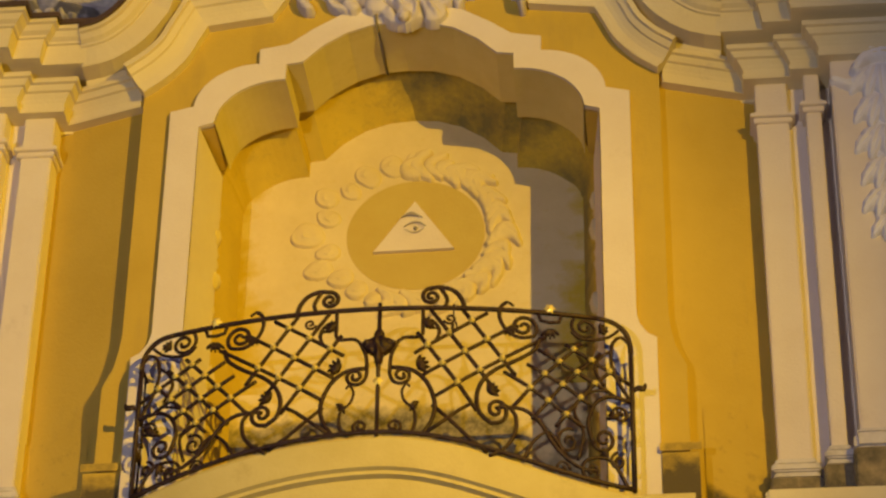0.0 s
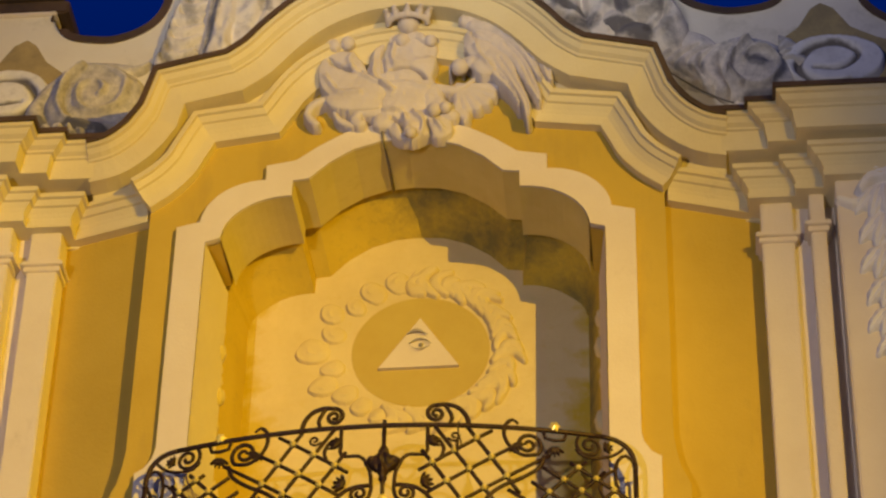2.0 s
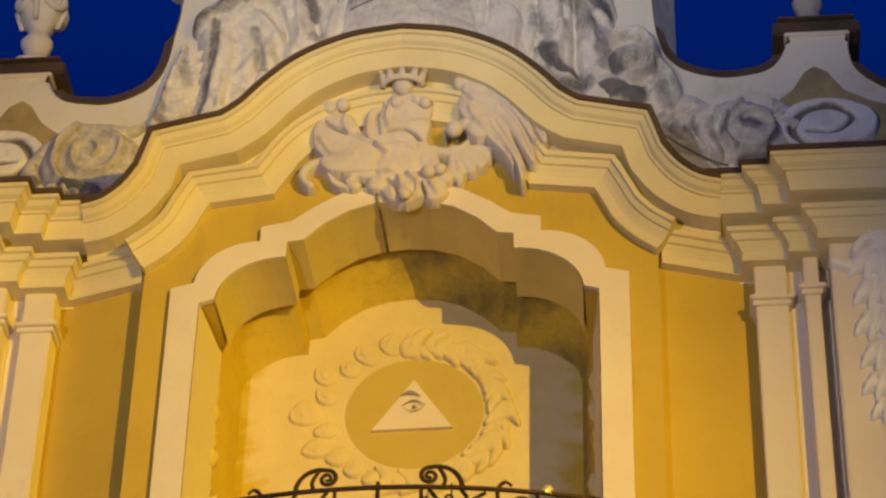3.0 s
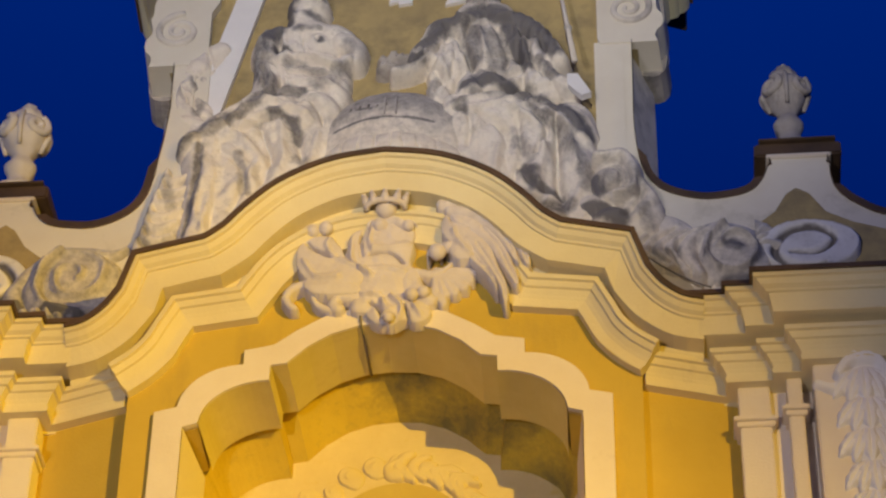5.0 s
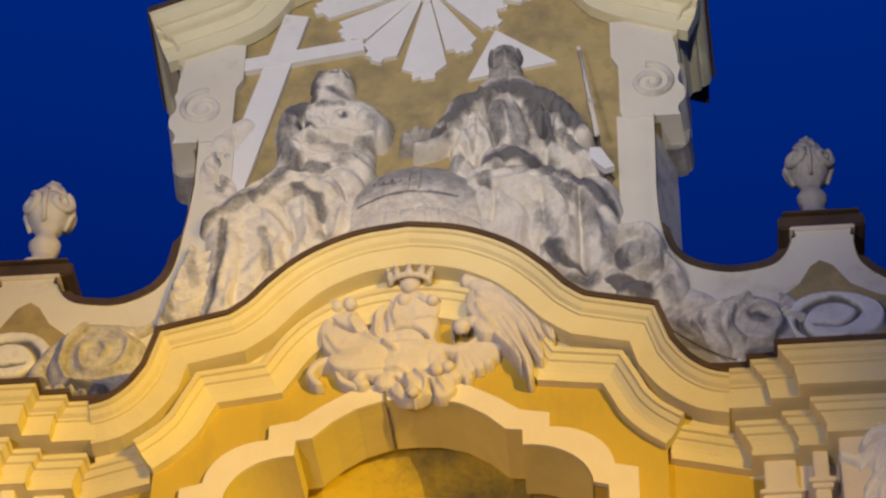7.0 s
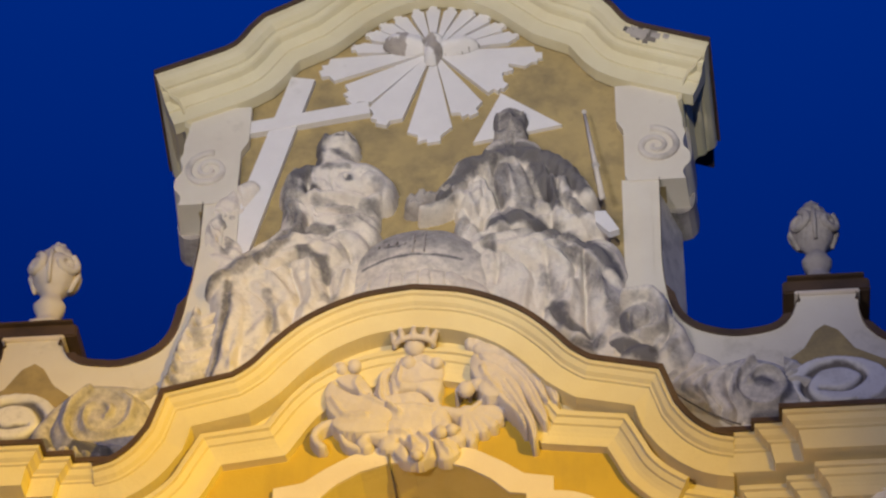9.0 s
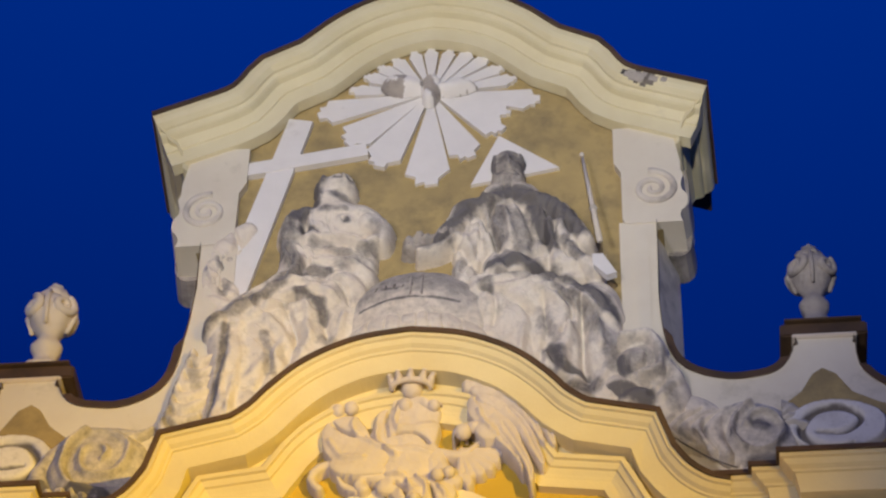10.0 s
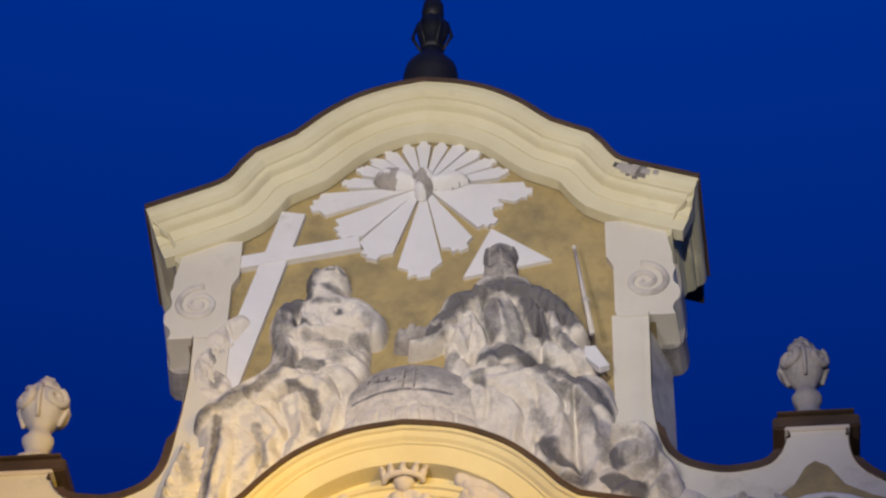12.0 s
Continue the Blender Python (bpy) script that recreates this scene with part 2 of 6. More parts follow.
def lathe(name, profile, mat, parent=None, label="", at=(0, 0, 0), sides=28, wobble=0.0):
    """A turned shape; profile: (radius, height) from the foot up."""
    verts, faces = [], []
    for r, z in profile:
        for j in range(sides):
            a = 2 * math.pi * j / sides
            q = r * (1 + wobble * math.sin(5 * a + 9 * z))
            verts.append((at[0] + q * math.cos(a), at[1] + q * math.sin(a), at[2] + z))
    for i in range(len(profile) - 1):
        for j in range(sides):
            faces.append([i * sides + j, i * sides + (j + 1) % sides, (i + 1) * sides + (j + 1) % sides, (i + 1) * sides + j])
    faces += [list(range(sides)), list(range(len(verts) - sides, len(verts)))]
    return mesh_object(name, verts, faces, mat, parent, label, smooth=True)


def spiral(cx, cz, r0, r1, a0, turns, n=40):
    """Points of a spiral from the outside in; angles in degrees, positive turns run anticlockwise."""
    return [(cx + (r0 + (r1 - r0) * (i / n) ** 0.85) * math.cos(radians(a0) + turns * 2 * math.pi * i / n),
             cz + (r0 + (r1 - r0) * (i / n) ** 0.85) * math.sin(radians(a0) + turns * 2 * math.pi * i / n)) for i in range(n + 1)]


def waves(x, z, seed, size, octaves=4):
    """Soft irregular noise on arrays, about -1 to 1."""
    rng = np.random.RandomState(seed)
    out = np.zeros_like(x)
    amp = 1.0
    for o in range(octaves):
        for _ in range(3):
            a, ph = rng.uniform(0, 2 * math.pi), rng.uniform(0, 6.3)
            k = 2 * math.pi / size * (1.9 ** o) * rng.uniform(0.7, 1.3)
            out += amp / 3 * np.sin(k * (x * math.cos(a) + z * math.sin(a)) + ph)
        amp *= 0.55
    return out


def dome(x, z, cx, cz, rx, rz, turn, h, power=0.5):
    c, s = math.cos(radians(turn)), math.sin(radians(turn))
    u, v = (x - cx) * c + (z - cz) * s, -(x - cx) * s + (z - cz) * c
    q = np.clip(1 - (u / rx) ** 2 - (v / rz) ** 2, 0, None)
    return h * q ** power


def folds(x, z, turn, pitch, seed, bend=0.5):
    """Ridges of drapery across a direction."""
    c, s = math.cos(radians(turn)), math.sin(radians(turn))
    u = (x * c + z * s) / pitch + bend * waves(x, z, seed, 0.9, 2)
    return 0.5 + 0.5 * np.cos(2 * math.pi * u)


def relief(name, x0, x1, z0, z1, height, mat, y, parent=None, label="", step=0.012, mats=None, slot=None, dirt_paint_shade=None, back=0.01):
    """A carved relief on an upright plane: a net pushed out by height(x, z), cut away where that is nothing."""
    nx, nz = int((x1 - x0) / step) + 1, int((z1 - z0) / step) + 1
    X, Z = np.meshgrid(np.linspace(x0, x1, nx), np.linspace(z0, z1, nz))
    H = height(X, Z)
    keep = H > 0.004
    Hs = np.where(keep, H, -back)
    idx = -np.ones(X.shape, int)
    cell = keep[:-1, :-1] | keep[1:, :-1] | keep[:-1, 1:] | keep[1:, 1:]
    used = np.zeros(X.shape, bool)
    used[:-1, :-1] |= cell
    used[1:, :-1] |= cell
    used[:-1, 1:] |= cell
    used[1:, 1:] |= cell
    idx[used] = np.arange(used.sum())
    verts = np.c_[X[used], y - Hs[used], Z[used]]
    jj, ii = np.nonzero(cell)
    faces = np.c_[idx[jj, ii], idx[jj, ii + 1], idx[jj + 1, ii + 1], idx[jj + 1, ii]].tolist()
    slots = slot(X[jj, ii], Z[jj, ii]).astype(int).tolist() if slot else None
    me = bpy.data.meshes.new(name)
    me.from_pydata(verts.tolist(), [], faces)
    for m in (mats or [mat]):
        me.materials.append(m)
    if slots is not None:
        me.polygons.foreach_set("material_index", slots)
    me.polygons.foreach_set("use_smooth", [True] * len(faces))
    if dirt_paint_shade:
        me.attributes.new("dirt_paint_shade", "FLOAT", "POINT").data.foreach_set("value", np.clip(dirt_paint_shade(X[used], Z[used]), 0, 1).astype(np.float32))
    me.update()
    ob = new(name, me)
    if parent:
        ob.parent = parent
        if label:
            ob["label"] = label
    return ob


def along(x, z, pts, widths):
    """Distance from a polyline as a share of its width there."""
    w = np.interp(np.linspace(0, 1, len(pts)), np.linspace(0, 1, len(widths)), widths)
    best = np.full(x.shape, 9.0)
    for (ax, az), (bx, bz), wa, wb in zip(pts[:-1], pts[1:], w[:-1], w[1:]):
        dx, dz = bx - ax, bz - az
        t = np.clip(((x - ax) * dx + (z - az) * dz) / (dx * dx + dz * dz + 1e-9), 0, 1)
        best = np.minimum(best, np.hypot(x - ax - t * dx, z - az - t * dz) / (wa + (wb - wa) * t))
    return best


def carved(masses=(), limbs=(), ridges=(), seed=1, rough=0.03, size=0.3, flat=1.0, cut=1.0, drapes=()):
    """Height of a carving: domes (cx, cz, rx, rz, turn, h), rounded limbs (points, widths, h), then ridges or grooves (points, widths, height)."""
    def h(x, z):
        out = np.zeros_like(x)
        xw, zw = x + 0.02 * waves(x, z, seed + 2, 0.5, 2), z + 0.02 * waves(x, z, seed + 3, 0.5, 2)
        for cx, cz, rx, rz, turn, hh in masses:
            out = np.maximum(out, dome(xw, zw, cx, cz, rx, rz, turn, hh))
        for pts, widths, hh in limbs:
            q = along(xw, zw, smooth_path(pts, 0.05) if len(pts) > 2 else pts, widths)
            out = np.maximum(out, hh * np.sqrt(np.clip(1 - q ** 2, 0, None)))
        out = out * flat
        base = np.clip(out / 0.05, 0, 1)
        for pts, widths, hh in ridges:
            q = along(xw, zw, smooth_path(pts, 0.05) if len(pts) > 2 else pts, widths)
            out = out + cut * hh * np.exp(-(1.6 * q) ** 2) * base
        for k, (cx, cz, rx, rz, turn, pitch, amp) in enumerate(drapes):
            share = np.exp(-((x - cx) / rx) ** 4 - ((z - cz) / rz) ** 4)
            out = out + share * amp * (folds(x, z, turn, pitch, seed + k, 0.45) ** 1.6 - 0.4) * base
        out = out * (1 + rough * waves(x, z, seed, size))
        return np.where(out > 0.014, out, 0)
    return h


def dirt_shade_strokes(strokes, seed, ground=0.0):
    """Amount of dirt and painted shade: soft strokes (points, widths, amount) with a wandering edge."""
    def s(x, z):
        out = np.full(x.shape, ground)
        n = 1 + 0.30 * waves(x, z, seed, 0.4, 4)
        for pts, widths, amount in strokes:
            q = along(x, z, pts if len(pts) > 1 else [pts[0], (pts[0][0] + 0.001, pts[0][1])], widths)
            out = np.maximum(out, amount * np.exp(-(0.95 * q * n) ** 4))
        return out
    return s


def limits(masses=(), limbs=(), pad=0.04):
    c = [(m[0], m[1], max(m[2], m[3])) for m in masses] + [(p[0], p[1], max(w)) for pts, w, _ in limbs for p in pts]
    return (min(a - r for a, _, r in c) - pad, max(a + r for a, _, r in c) + pad, min(b - r for _, b, r in c) - pad, max(b + r for _, b, r in c) + pad)


def leaf_height(cx, cz, length, width, turn, h, lobes=4):
    """A lobed leaf that grows from (cx, cz) in the direction turn, with a sunk midrib."""
    def f(x, z):
        c, s = math.cos(radians(turn)), math.sin(radians(turn))
        u, v = ((x - cx) * c + (z - cz) * s) / length, (-(x - cx) * s + (z - cz) * c)
        uu = np.clip(u, 0, 1)
        w = width * (np.clip(np.sin(math.pi * uu ** 0.75), 0, None) ** 0.7) * (0.70 + 0.30 * np.abs(np.cos(math.pi * lobes * uu))) + 1e-6
        q = np.abs(v) / w
        body = h * np.sqrt(np.clip(1 - q ** 2, 0, None)) * (0.55 + 0.45 * np.sin(math.pi * np.clip(uu, 0.08, 0.95)))
        rib = 0.35 * h * np.exp(-(v / (0.16 * width)) ** 2)
        return np.where((u > 0) & (u < 1) & (q < 1), np.maximum(body - rib, 0.006), 0)
    return f


def leaf(name, cx, cz, length, width, turn, h, mat, y, parent, step=0.009, lobes=4):
    ex, ez = cx + length * math.cos(radians(turn)), cz + length * math.sin(radians(turn))
    return relief(name, min(cx, ex) - width, max(cx, ex) + width, min(cz, ez) - width, max(cz, ez) + width, leaf_height(cx, cz, length, width, turn, h, lobes), mat, y, parent, step=step)


# ---- large structure ----
FOLD, BAY_END = 1.92, 2.58


def plan(x):
    """Depth of the wall face: the middle stands forward, the side bays fall back."""
    a = abs(x)
    return 0.0 if a <= FOLD else 0.10 + 0.22 * min(1.0, (a - FOLD) / (BAY_END - FOLD))


def crown_plan(x):
    """Depth of the swept cornice, which stands forward of the bays."""
    a = abs(x)
    return 0.0 if a <= FOLD else 0.05 + 0.14 * min(1.0, (a - FOLD) / (BAY_END - FOLD))


ground = mesh_object("ground", [(-900, -900, 0), (900, -900, 0), (900, 900, 0), (-900, 900, 0)], [[0, 1, 2, 3]], PAVING)
tagged(ground, "dark grey paved street at dusk", "ground", kind="structure")

# niche outlines, right half from the top downwards
OPEN = [(0.0, 14.555), (0.2, 14.54), (0.4, 14.475), (0.58, 14.36), (0.727, 14.215), (0.85, 14.2), (0.853, 14.06)] + arc(0.87, 13.66, 0.50, 0.40, 88, 4, 12) + [(1.48, 13.655), (1.48, 10.2)]
RIM = [(0.0, 14.725), (0.235, 14.71), (0.465, 14.64), (0.67, 14.515), (0.835, 14.39), (1.055, 14.35), (1.055, 14.215)] + arc(1.06, 13.815, 0.47, 0.40, 88, 4, 12) + [(1.70, 13.80), (1.70, 11.86), (1.72, 11.78), (1.77, 11.70), (1.835, 11.66), (1.835, 10.2)]

wall_half = OPEN + [(FOLD, 10.2), (FOLD, 15.0), (1.3, 15.2), (0.9, 15.6), (0.0, 15.95)]
wall_centre = thing("wall_centre", "yellow plastered middle wall with a deep stepped niche", "wall", kind="structure")
prism("wall_half", wall_half, 0.0, 0.55, YELLOW, wall_centre)
prism("wall_half", mirror(wall_half), 0.0, 0.55, YELLOW, wall_centre)
lower_wall = thing("wall_lower", "plain yellow plaster wall below the balcony", "wall", kind="structure")
box("wall_panel", -5.2, 5.2, 0.3, 1.6, 0.0, 10.2, YELLOW, lower_wall)

# white band round the niche, proud of the wall, and its lining
niche_frame = thing("niche_surround", "flat off-white stucco band with stepped arched top framing the niche", "niche surround", kind="structure")


def band(name, sign):
    """The band between the two outlines, split at the matching corners."""
    inner = OPEN[:-1] + [(1.48, 11.86), (1.48, 11.78), (1.48, 11.70), (1.48, 11.66), (1.48, 10.2)]
    a, b = [(sign * x, z) for x, z in inner], [(sign * x, z) for x, z in RIM]
    n = len(a)
    verts = [(x, -0.045, z) for x, z in a] + [(x, -0.045, z) for x, z in b] + [(x, 0.02, z) for x, z in a] + [(x, 0.02, z) for x, z in b]
    faces = []
    for i in range(n - 1):
        faces += [[i, i + 1, n + i + 1, n + i], [n + i, n + i + 1, 3 * n + i + 1, 3 * n + i], [i, i + 1, 2 * n + i + 1, 2 * n + i]]
    return mesh_object(name, verts, faces, WHITE, niche_frame)


band("band_half", 1)
band("band_half", -1)


def lining(name, outline, y0, y1, shrink, mat):
    """The inner skin of the niche between two depths."""
    full = both(outline)
    n = len(full)
    verts = [(x, y0, z) for x, z in full] + [(x * shrink, y1, z) for x, z in full]
    return mesh_object(name, verts, [[i, i + 1, n + i + 1, n + i] for i in range(n - 1)], mat, niche_frame)


INNER = [(x * 0.996 if x > 0.1 else x, z - 0.004) for x, z in OPEN]
lining("soffit_lining", INNER[:-2], -0.03, 0.56, 0.985, SOFFIT)
for s in (1, -1):
    mesh_object("jamb_lining", [(s * 1.474, -0.04, 10.2), (s * 1.474, -0.04, 13.65), (s * 1.405, 0.60, 13.65), (s * 1.405, 0.60, 10.2)], [[0, 1, 2, 3]], WHITE, niche_frame)

DEEP = 1.0
niche = thing("niche_wall", "cream and ochre plaster inner shell of the niche", "niche", kind="structure")
box("back_wall", -1.9, 1.9, DEEP, DEEP + 0.3, 10.0, 15.5, NICHE_CREAM, niche, bevel=0)
for s in (1, -1):
    a, b = sorted((s * 1.56, s * 1.9))
    box("side_wall", a, b, 0.555, DEEP + 0.02, 10.0, 15.4, NICHE_GOLD, niche, bevel=0)
rear = both([(min(x * 1.035, 1.43), z + 0.07) for x, z in OPEN])
nr, ROWS_DEEP = len(rear), 9
vault_verts, vault_dark = [], []
for k in range(ROWS_DEEP):
    t = k / (ROWS_DEEP - 1)
    for x, z in rear:
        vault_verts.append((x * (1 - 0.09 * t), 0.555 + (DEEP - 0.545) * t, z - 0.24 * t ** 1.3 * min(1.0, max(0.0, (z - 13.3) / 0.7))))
        # a mould patch near the middle, and a darker tone towards the right
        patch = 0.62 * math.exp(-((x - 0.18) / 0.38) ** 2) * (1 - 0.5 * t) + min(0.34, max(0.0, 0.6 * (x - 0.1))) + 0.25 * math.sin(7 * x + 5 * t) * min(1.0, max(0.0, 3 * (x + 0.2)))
        vault_dark.append(min(0.8, max(0.0, patch)))
vault = mesh_object("rear_vault", vault_verts, [[k * nr + i, k * nr + i + 1, (k + 1) * nr + i + 1, (k + 1) * nr + i] for k in range(ROWS_DEEP - 1) for i in range(nr - 1)], VAULT, niche, "mould-patched ochre plaster vault of the niche, darker to the right")
vault.data.attributes.new("dirt_paint_shade", "FLOAT", "POINT").data.foreach_set("value", vault_dark)
box("niche_ceiling", -1.95, 1.95, 0.5, DEEP + 0.05, 15.2, 15.4, NICHE_GOLD, niche, bevel=0)
# the shadow at the niche foot is put into this coat's colour
relief("shade_band", -1.40, 1.40, 10.3, 11.95, lambda x, z: np.full(x.shape, 0.006), NICHE_SHADE, DEEP - 0.002, niche, "dark blotchy shadow painted along the foot of the niche wall", step=0.02,
       dirt_paint_shade=dirt_shade_strokes([([(-1.35, 11.50), (-0.9, 11.58), (-0.5, 11.64), (0.0, 11.66), (0.4, 11.64), (0.7, 11.60), (0.86, 11.46)], (0.12, 0.13, 0.14, 0.14, 0.13, 0.10, 0.06), 0.56), ([(-1.3, 11.2), (0.6, 11.3)], (0.40, 0.32), 0.60), ([(1.10, 11.2), (1.25, 11.45), (1.34, 11.6)], (0.16, 0.12, 0.08), 0.40), ([(-1.35, 10.5), (1.35, 10.5)], (0.5, 0.5), 0.75)], 91))
box("niche_floor", -1.6, 1.6, -0.1, DEEP + 0.05, 10.0, 10.42, MOSS, niche, bevel=0)

# side bays
for s in (1, -1):
    bay = thing("wall_bay", "saffron yellow plastered bay falling back beside the niche", "wall", kind="structure")
    verts = []
    for y in (0.0, 0.5):
        verts += [(s * (FOLD - 0.01), 0.10 + y, 10.0), (s * (BAY_END + 0.62), 0.527 + y, 10.0), (s * (BAY_END + 0.62), 0.527 + y, 14.3), (s * (FOLD - 0.01), 0.10 + y, 14.3)]
    mesh_object("bay_panel", verts, [[0, 1, 2, 3], [7, 6, 5, 4], [0, 1, 5, 4], [1, 2, 6, 5], [2, 3, 7, 6], [3, 0, 4, 7]], YELLOW, bay)
    # raised strip of the middle wall, which widens low down
    strip = [(1.835, 10.2), (2.03, 10.2), (2.03, 11.45), (2.0, 11.52), (1.96, 11.61), (1.935, 11.74), (FOLD, 11.86), (1.835, 11.86)]
    prism("foot_strip", [(s * x, z) for x, z in strip], -0.004, 0.25, YELLOW, bay)
    a, b = sorted((s * 1.84, s * 2.09))
    relief("foot_block", a, b, 10.2, 10.74, lambda x, z: np.full(x.shape, 0.12), DAMP, 0.06, bay, "damp darkened plaster plinth", step=0.02, dirt_paint_shade=dirt_shade_strokes([([(s * 1.84, 10.40), (s * 2.13, 10.42)], (0.22, 0.24), 0.85), ([(s * 1.9, 10.66), (s * 2.1, 10.64)], (0.06, 0.07), 0.35)], 93))
    relief("foot_cap", a - 0.015, b + 0.015, 10.74, 10.80, lambda x, z: np.full(x.shape, 0.14), DAMP, 0.06, bay, step=0.02, dirt_paint_shade=dirt_shade_strokes([([(s * 1.9, 10.77), (s * 2.1, 10.77)], (0.05, 0.05), 0.3)], 94))
    d0, d1 = sorted((s * 2.13, s * 2.62))
    relief("damp_patch", d0, d1, 10.1, 11.2, lambda x, z: 0.41 - np.vectorize(plan)(x), DAMP, 0.40, bay, "dark damp patch on plaster", step=0.02, dirt_paint_shade=dirt_shade_strokes([([(s * 2.13, 10.45), (s * 2.40, 10.38), (s * 2.62, 10.46)], (0.16, 0.10, 0.22), 0.75)], 95))


# pilasters: x range, front, capital height
def pilaster(x0, x1, y, cap, foot, s):
    t = thing("pilaster", "off-white stucco pilaster with moulded cap and stained base", "pilaster", group="pilasters beside the niche", kind="structure")
    a, b = sorted((s * x0, s * x1))
    box("shaft", a, b, y, y + 0.5, foot + 0.2, 13.96, WHITE, t, bevel=0.01)
    for k, (z0, z1, d) in enumerate(((cap - 0.045, cap, 0.022), (cap, cap + 0.035, 0.045), (cap + 0.035, cap + 0.05, 0.03))):
        box("cap_moulding", a - d, b + d, y - d, y + 0.4, z0, z1, WHITE, t, bevel=0.006)
    for z0, z1, d in ((foot + 0.17, foot + 0.22, 0.025), (foot + 0.11, foot + 0.17, 0.05), (foot + 0.06, foot + 0.11, 0.035)):
        box("base_moulding", a - d, b + d, y - d, y + 0.4, z0, z1, STONE, t, bevel=0.012)
    box("plinth", a - 0.06, b + 0.06, y - 0.06, y + 0.4, foot - 0.4, foot + 0.06, MOSS, t, "grimy stone plinth", bevel=0.012)
    return t


for s in (1, -1):
    pilaster(2.615, 2.85, 0.12, 13.60, 10.53, s)
    pilaster(2.97, 3.08, 0.03, 13.62, 10.57, s)
    ra, rb = sorted((s * 2.64, s * 3.30))
    recess = tagged(box("wall_recess", ra, rb, 0.20, 0.5, 10.0, 14.0, WHITE, bevel=0), "off-white stucco strip of wall between the pilasters", "wall", kind="structure")
    wing = thing("wall_wing", "pale stucco outer wall of the facade beside the pilasters", "wall", kind="structure")
    a, b = sorted((s * 3.16, s * 5.2))
    box("wing_panel", a, b, -0.12, 1.6, 10.0, 14.3, WHITE, wing, bevel=0.012)
    box("wing_base", a - (0.06 if s > 0 else 0), b + (0.06 if s < 0 else 0), -0.19, 0.3, 10.3, 10.66, MOSS, wing, "sooty stone base", bevel=0.015)
    box("wing_base_roll", a - (0.05 if s > 0 else 0), b + (0.05 if s < 0 else 0), -0.17, 0.3, 10.66, 10.79, STONE, wing, bevel=0.03)
    box("wing_base_fillet", a - (0.02 if s > 0 else 0), b + (0.02 if s < 0 else 0), -0.14, 0.3, 10.79, 10.83, STONE, wing, bevel=0.012)
    c, d = sorted((s * 2.5, s * 5.2))
    box("wing_sill", c, d, -0.42, 0.2, 10.06, 10.24, CREAM, wing, "cream stone sill course", bevel=0.02)

# entablature: upper cornice and lower architrave
UPPER_PROFILE = [(0.0, 0.0), (0.0, 0.42), (0.04, 0.42), (0.045, 0.395), (0.08, 0.37), (0.10, 0.335), (0.115, 0.33), (0.12, 0.31), (0.275, 0.285), (0.28, 0.12), (0.34, 0.10), (0.34, 0.0)]
ARCH_PROFILE = [(-0.24, 0.0), (-0.24, 0.19), (-0.20, 0.19), (-0.195, 0.165), (-0.155, 0.14), (-0.15, 0.12), (-0.11, 0.094), (-0.08, 0.08), (-0.045, 0.072), (-0.04, 0.088), (0.0, 0.08), (0.0, -0.02)]
crown = smooth_path([(0.0, 15.97), (0.36, 15.915), (0.63, 15.81), (0.86, 15.665), (1.07, 15.455), (1.22, 15.27), (1.36, 15.16)], 0.06)
drop = [(1.885, 15.03)] + smooth_path([(1.985, 14.75), (2.10, 14.59), (2.25, 14.49), (2.40, 14.47)], 0.04)
UPPER_HALF = crown + drop
cornice_centre = thing("cornice_centre", "cream stucco cornice swinging up in an arch over the niche", "cornice", kind="structure")
moulding("crown_moulding", both(UPPER_HALF), UPPER_PROFILE, CREAM, cornice_centre, plan=crown_plan)
moulding("flashing_strip", both(UPPER_HALF), [(-0.03, 0.0), (-0.03, 0.445), (0.012, 0.445), (0.012, 0.425), (-0.004, 0.42), (-0.004, 0.0)], FLASHING, cornice_centre, "dark metal weathering strip", plan=crown_plan)
ARCH_HALF = smooth_path([(0.0, 15.33), (0.25, 15.30), (0.48, 15.22), (0.68, 15.08), (0.80, 14.93)], 0.08) + [(0.97, 14.64)] + smooth_path([(1.46, 14.575), (1.52, 14.45), (1.60, 14.28), (1.74, 14.11), (1.91, 13.975)], 0.035)
moulding("architrave_moulding", both(ARCH_HALF), ARCH_PROFILE, CREAM, cornice_centre, plan=plan)
LEVEL_UPPER = [(14.50, -0.5)] + [(14.50 - n, d - 0.02) for n, d in UPPER_PROFILE[1:-1]] + [(14.16, -0.5)]
LEVEL_ARCH = [(14.16, -0.5)] + [(13.92 - n, d) for n, d in ARCH_PROFILE[1:-1]] + [(13.92, -0.5)]
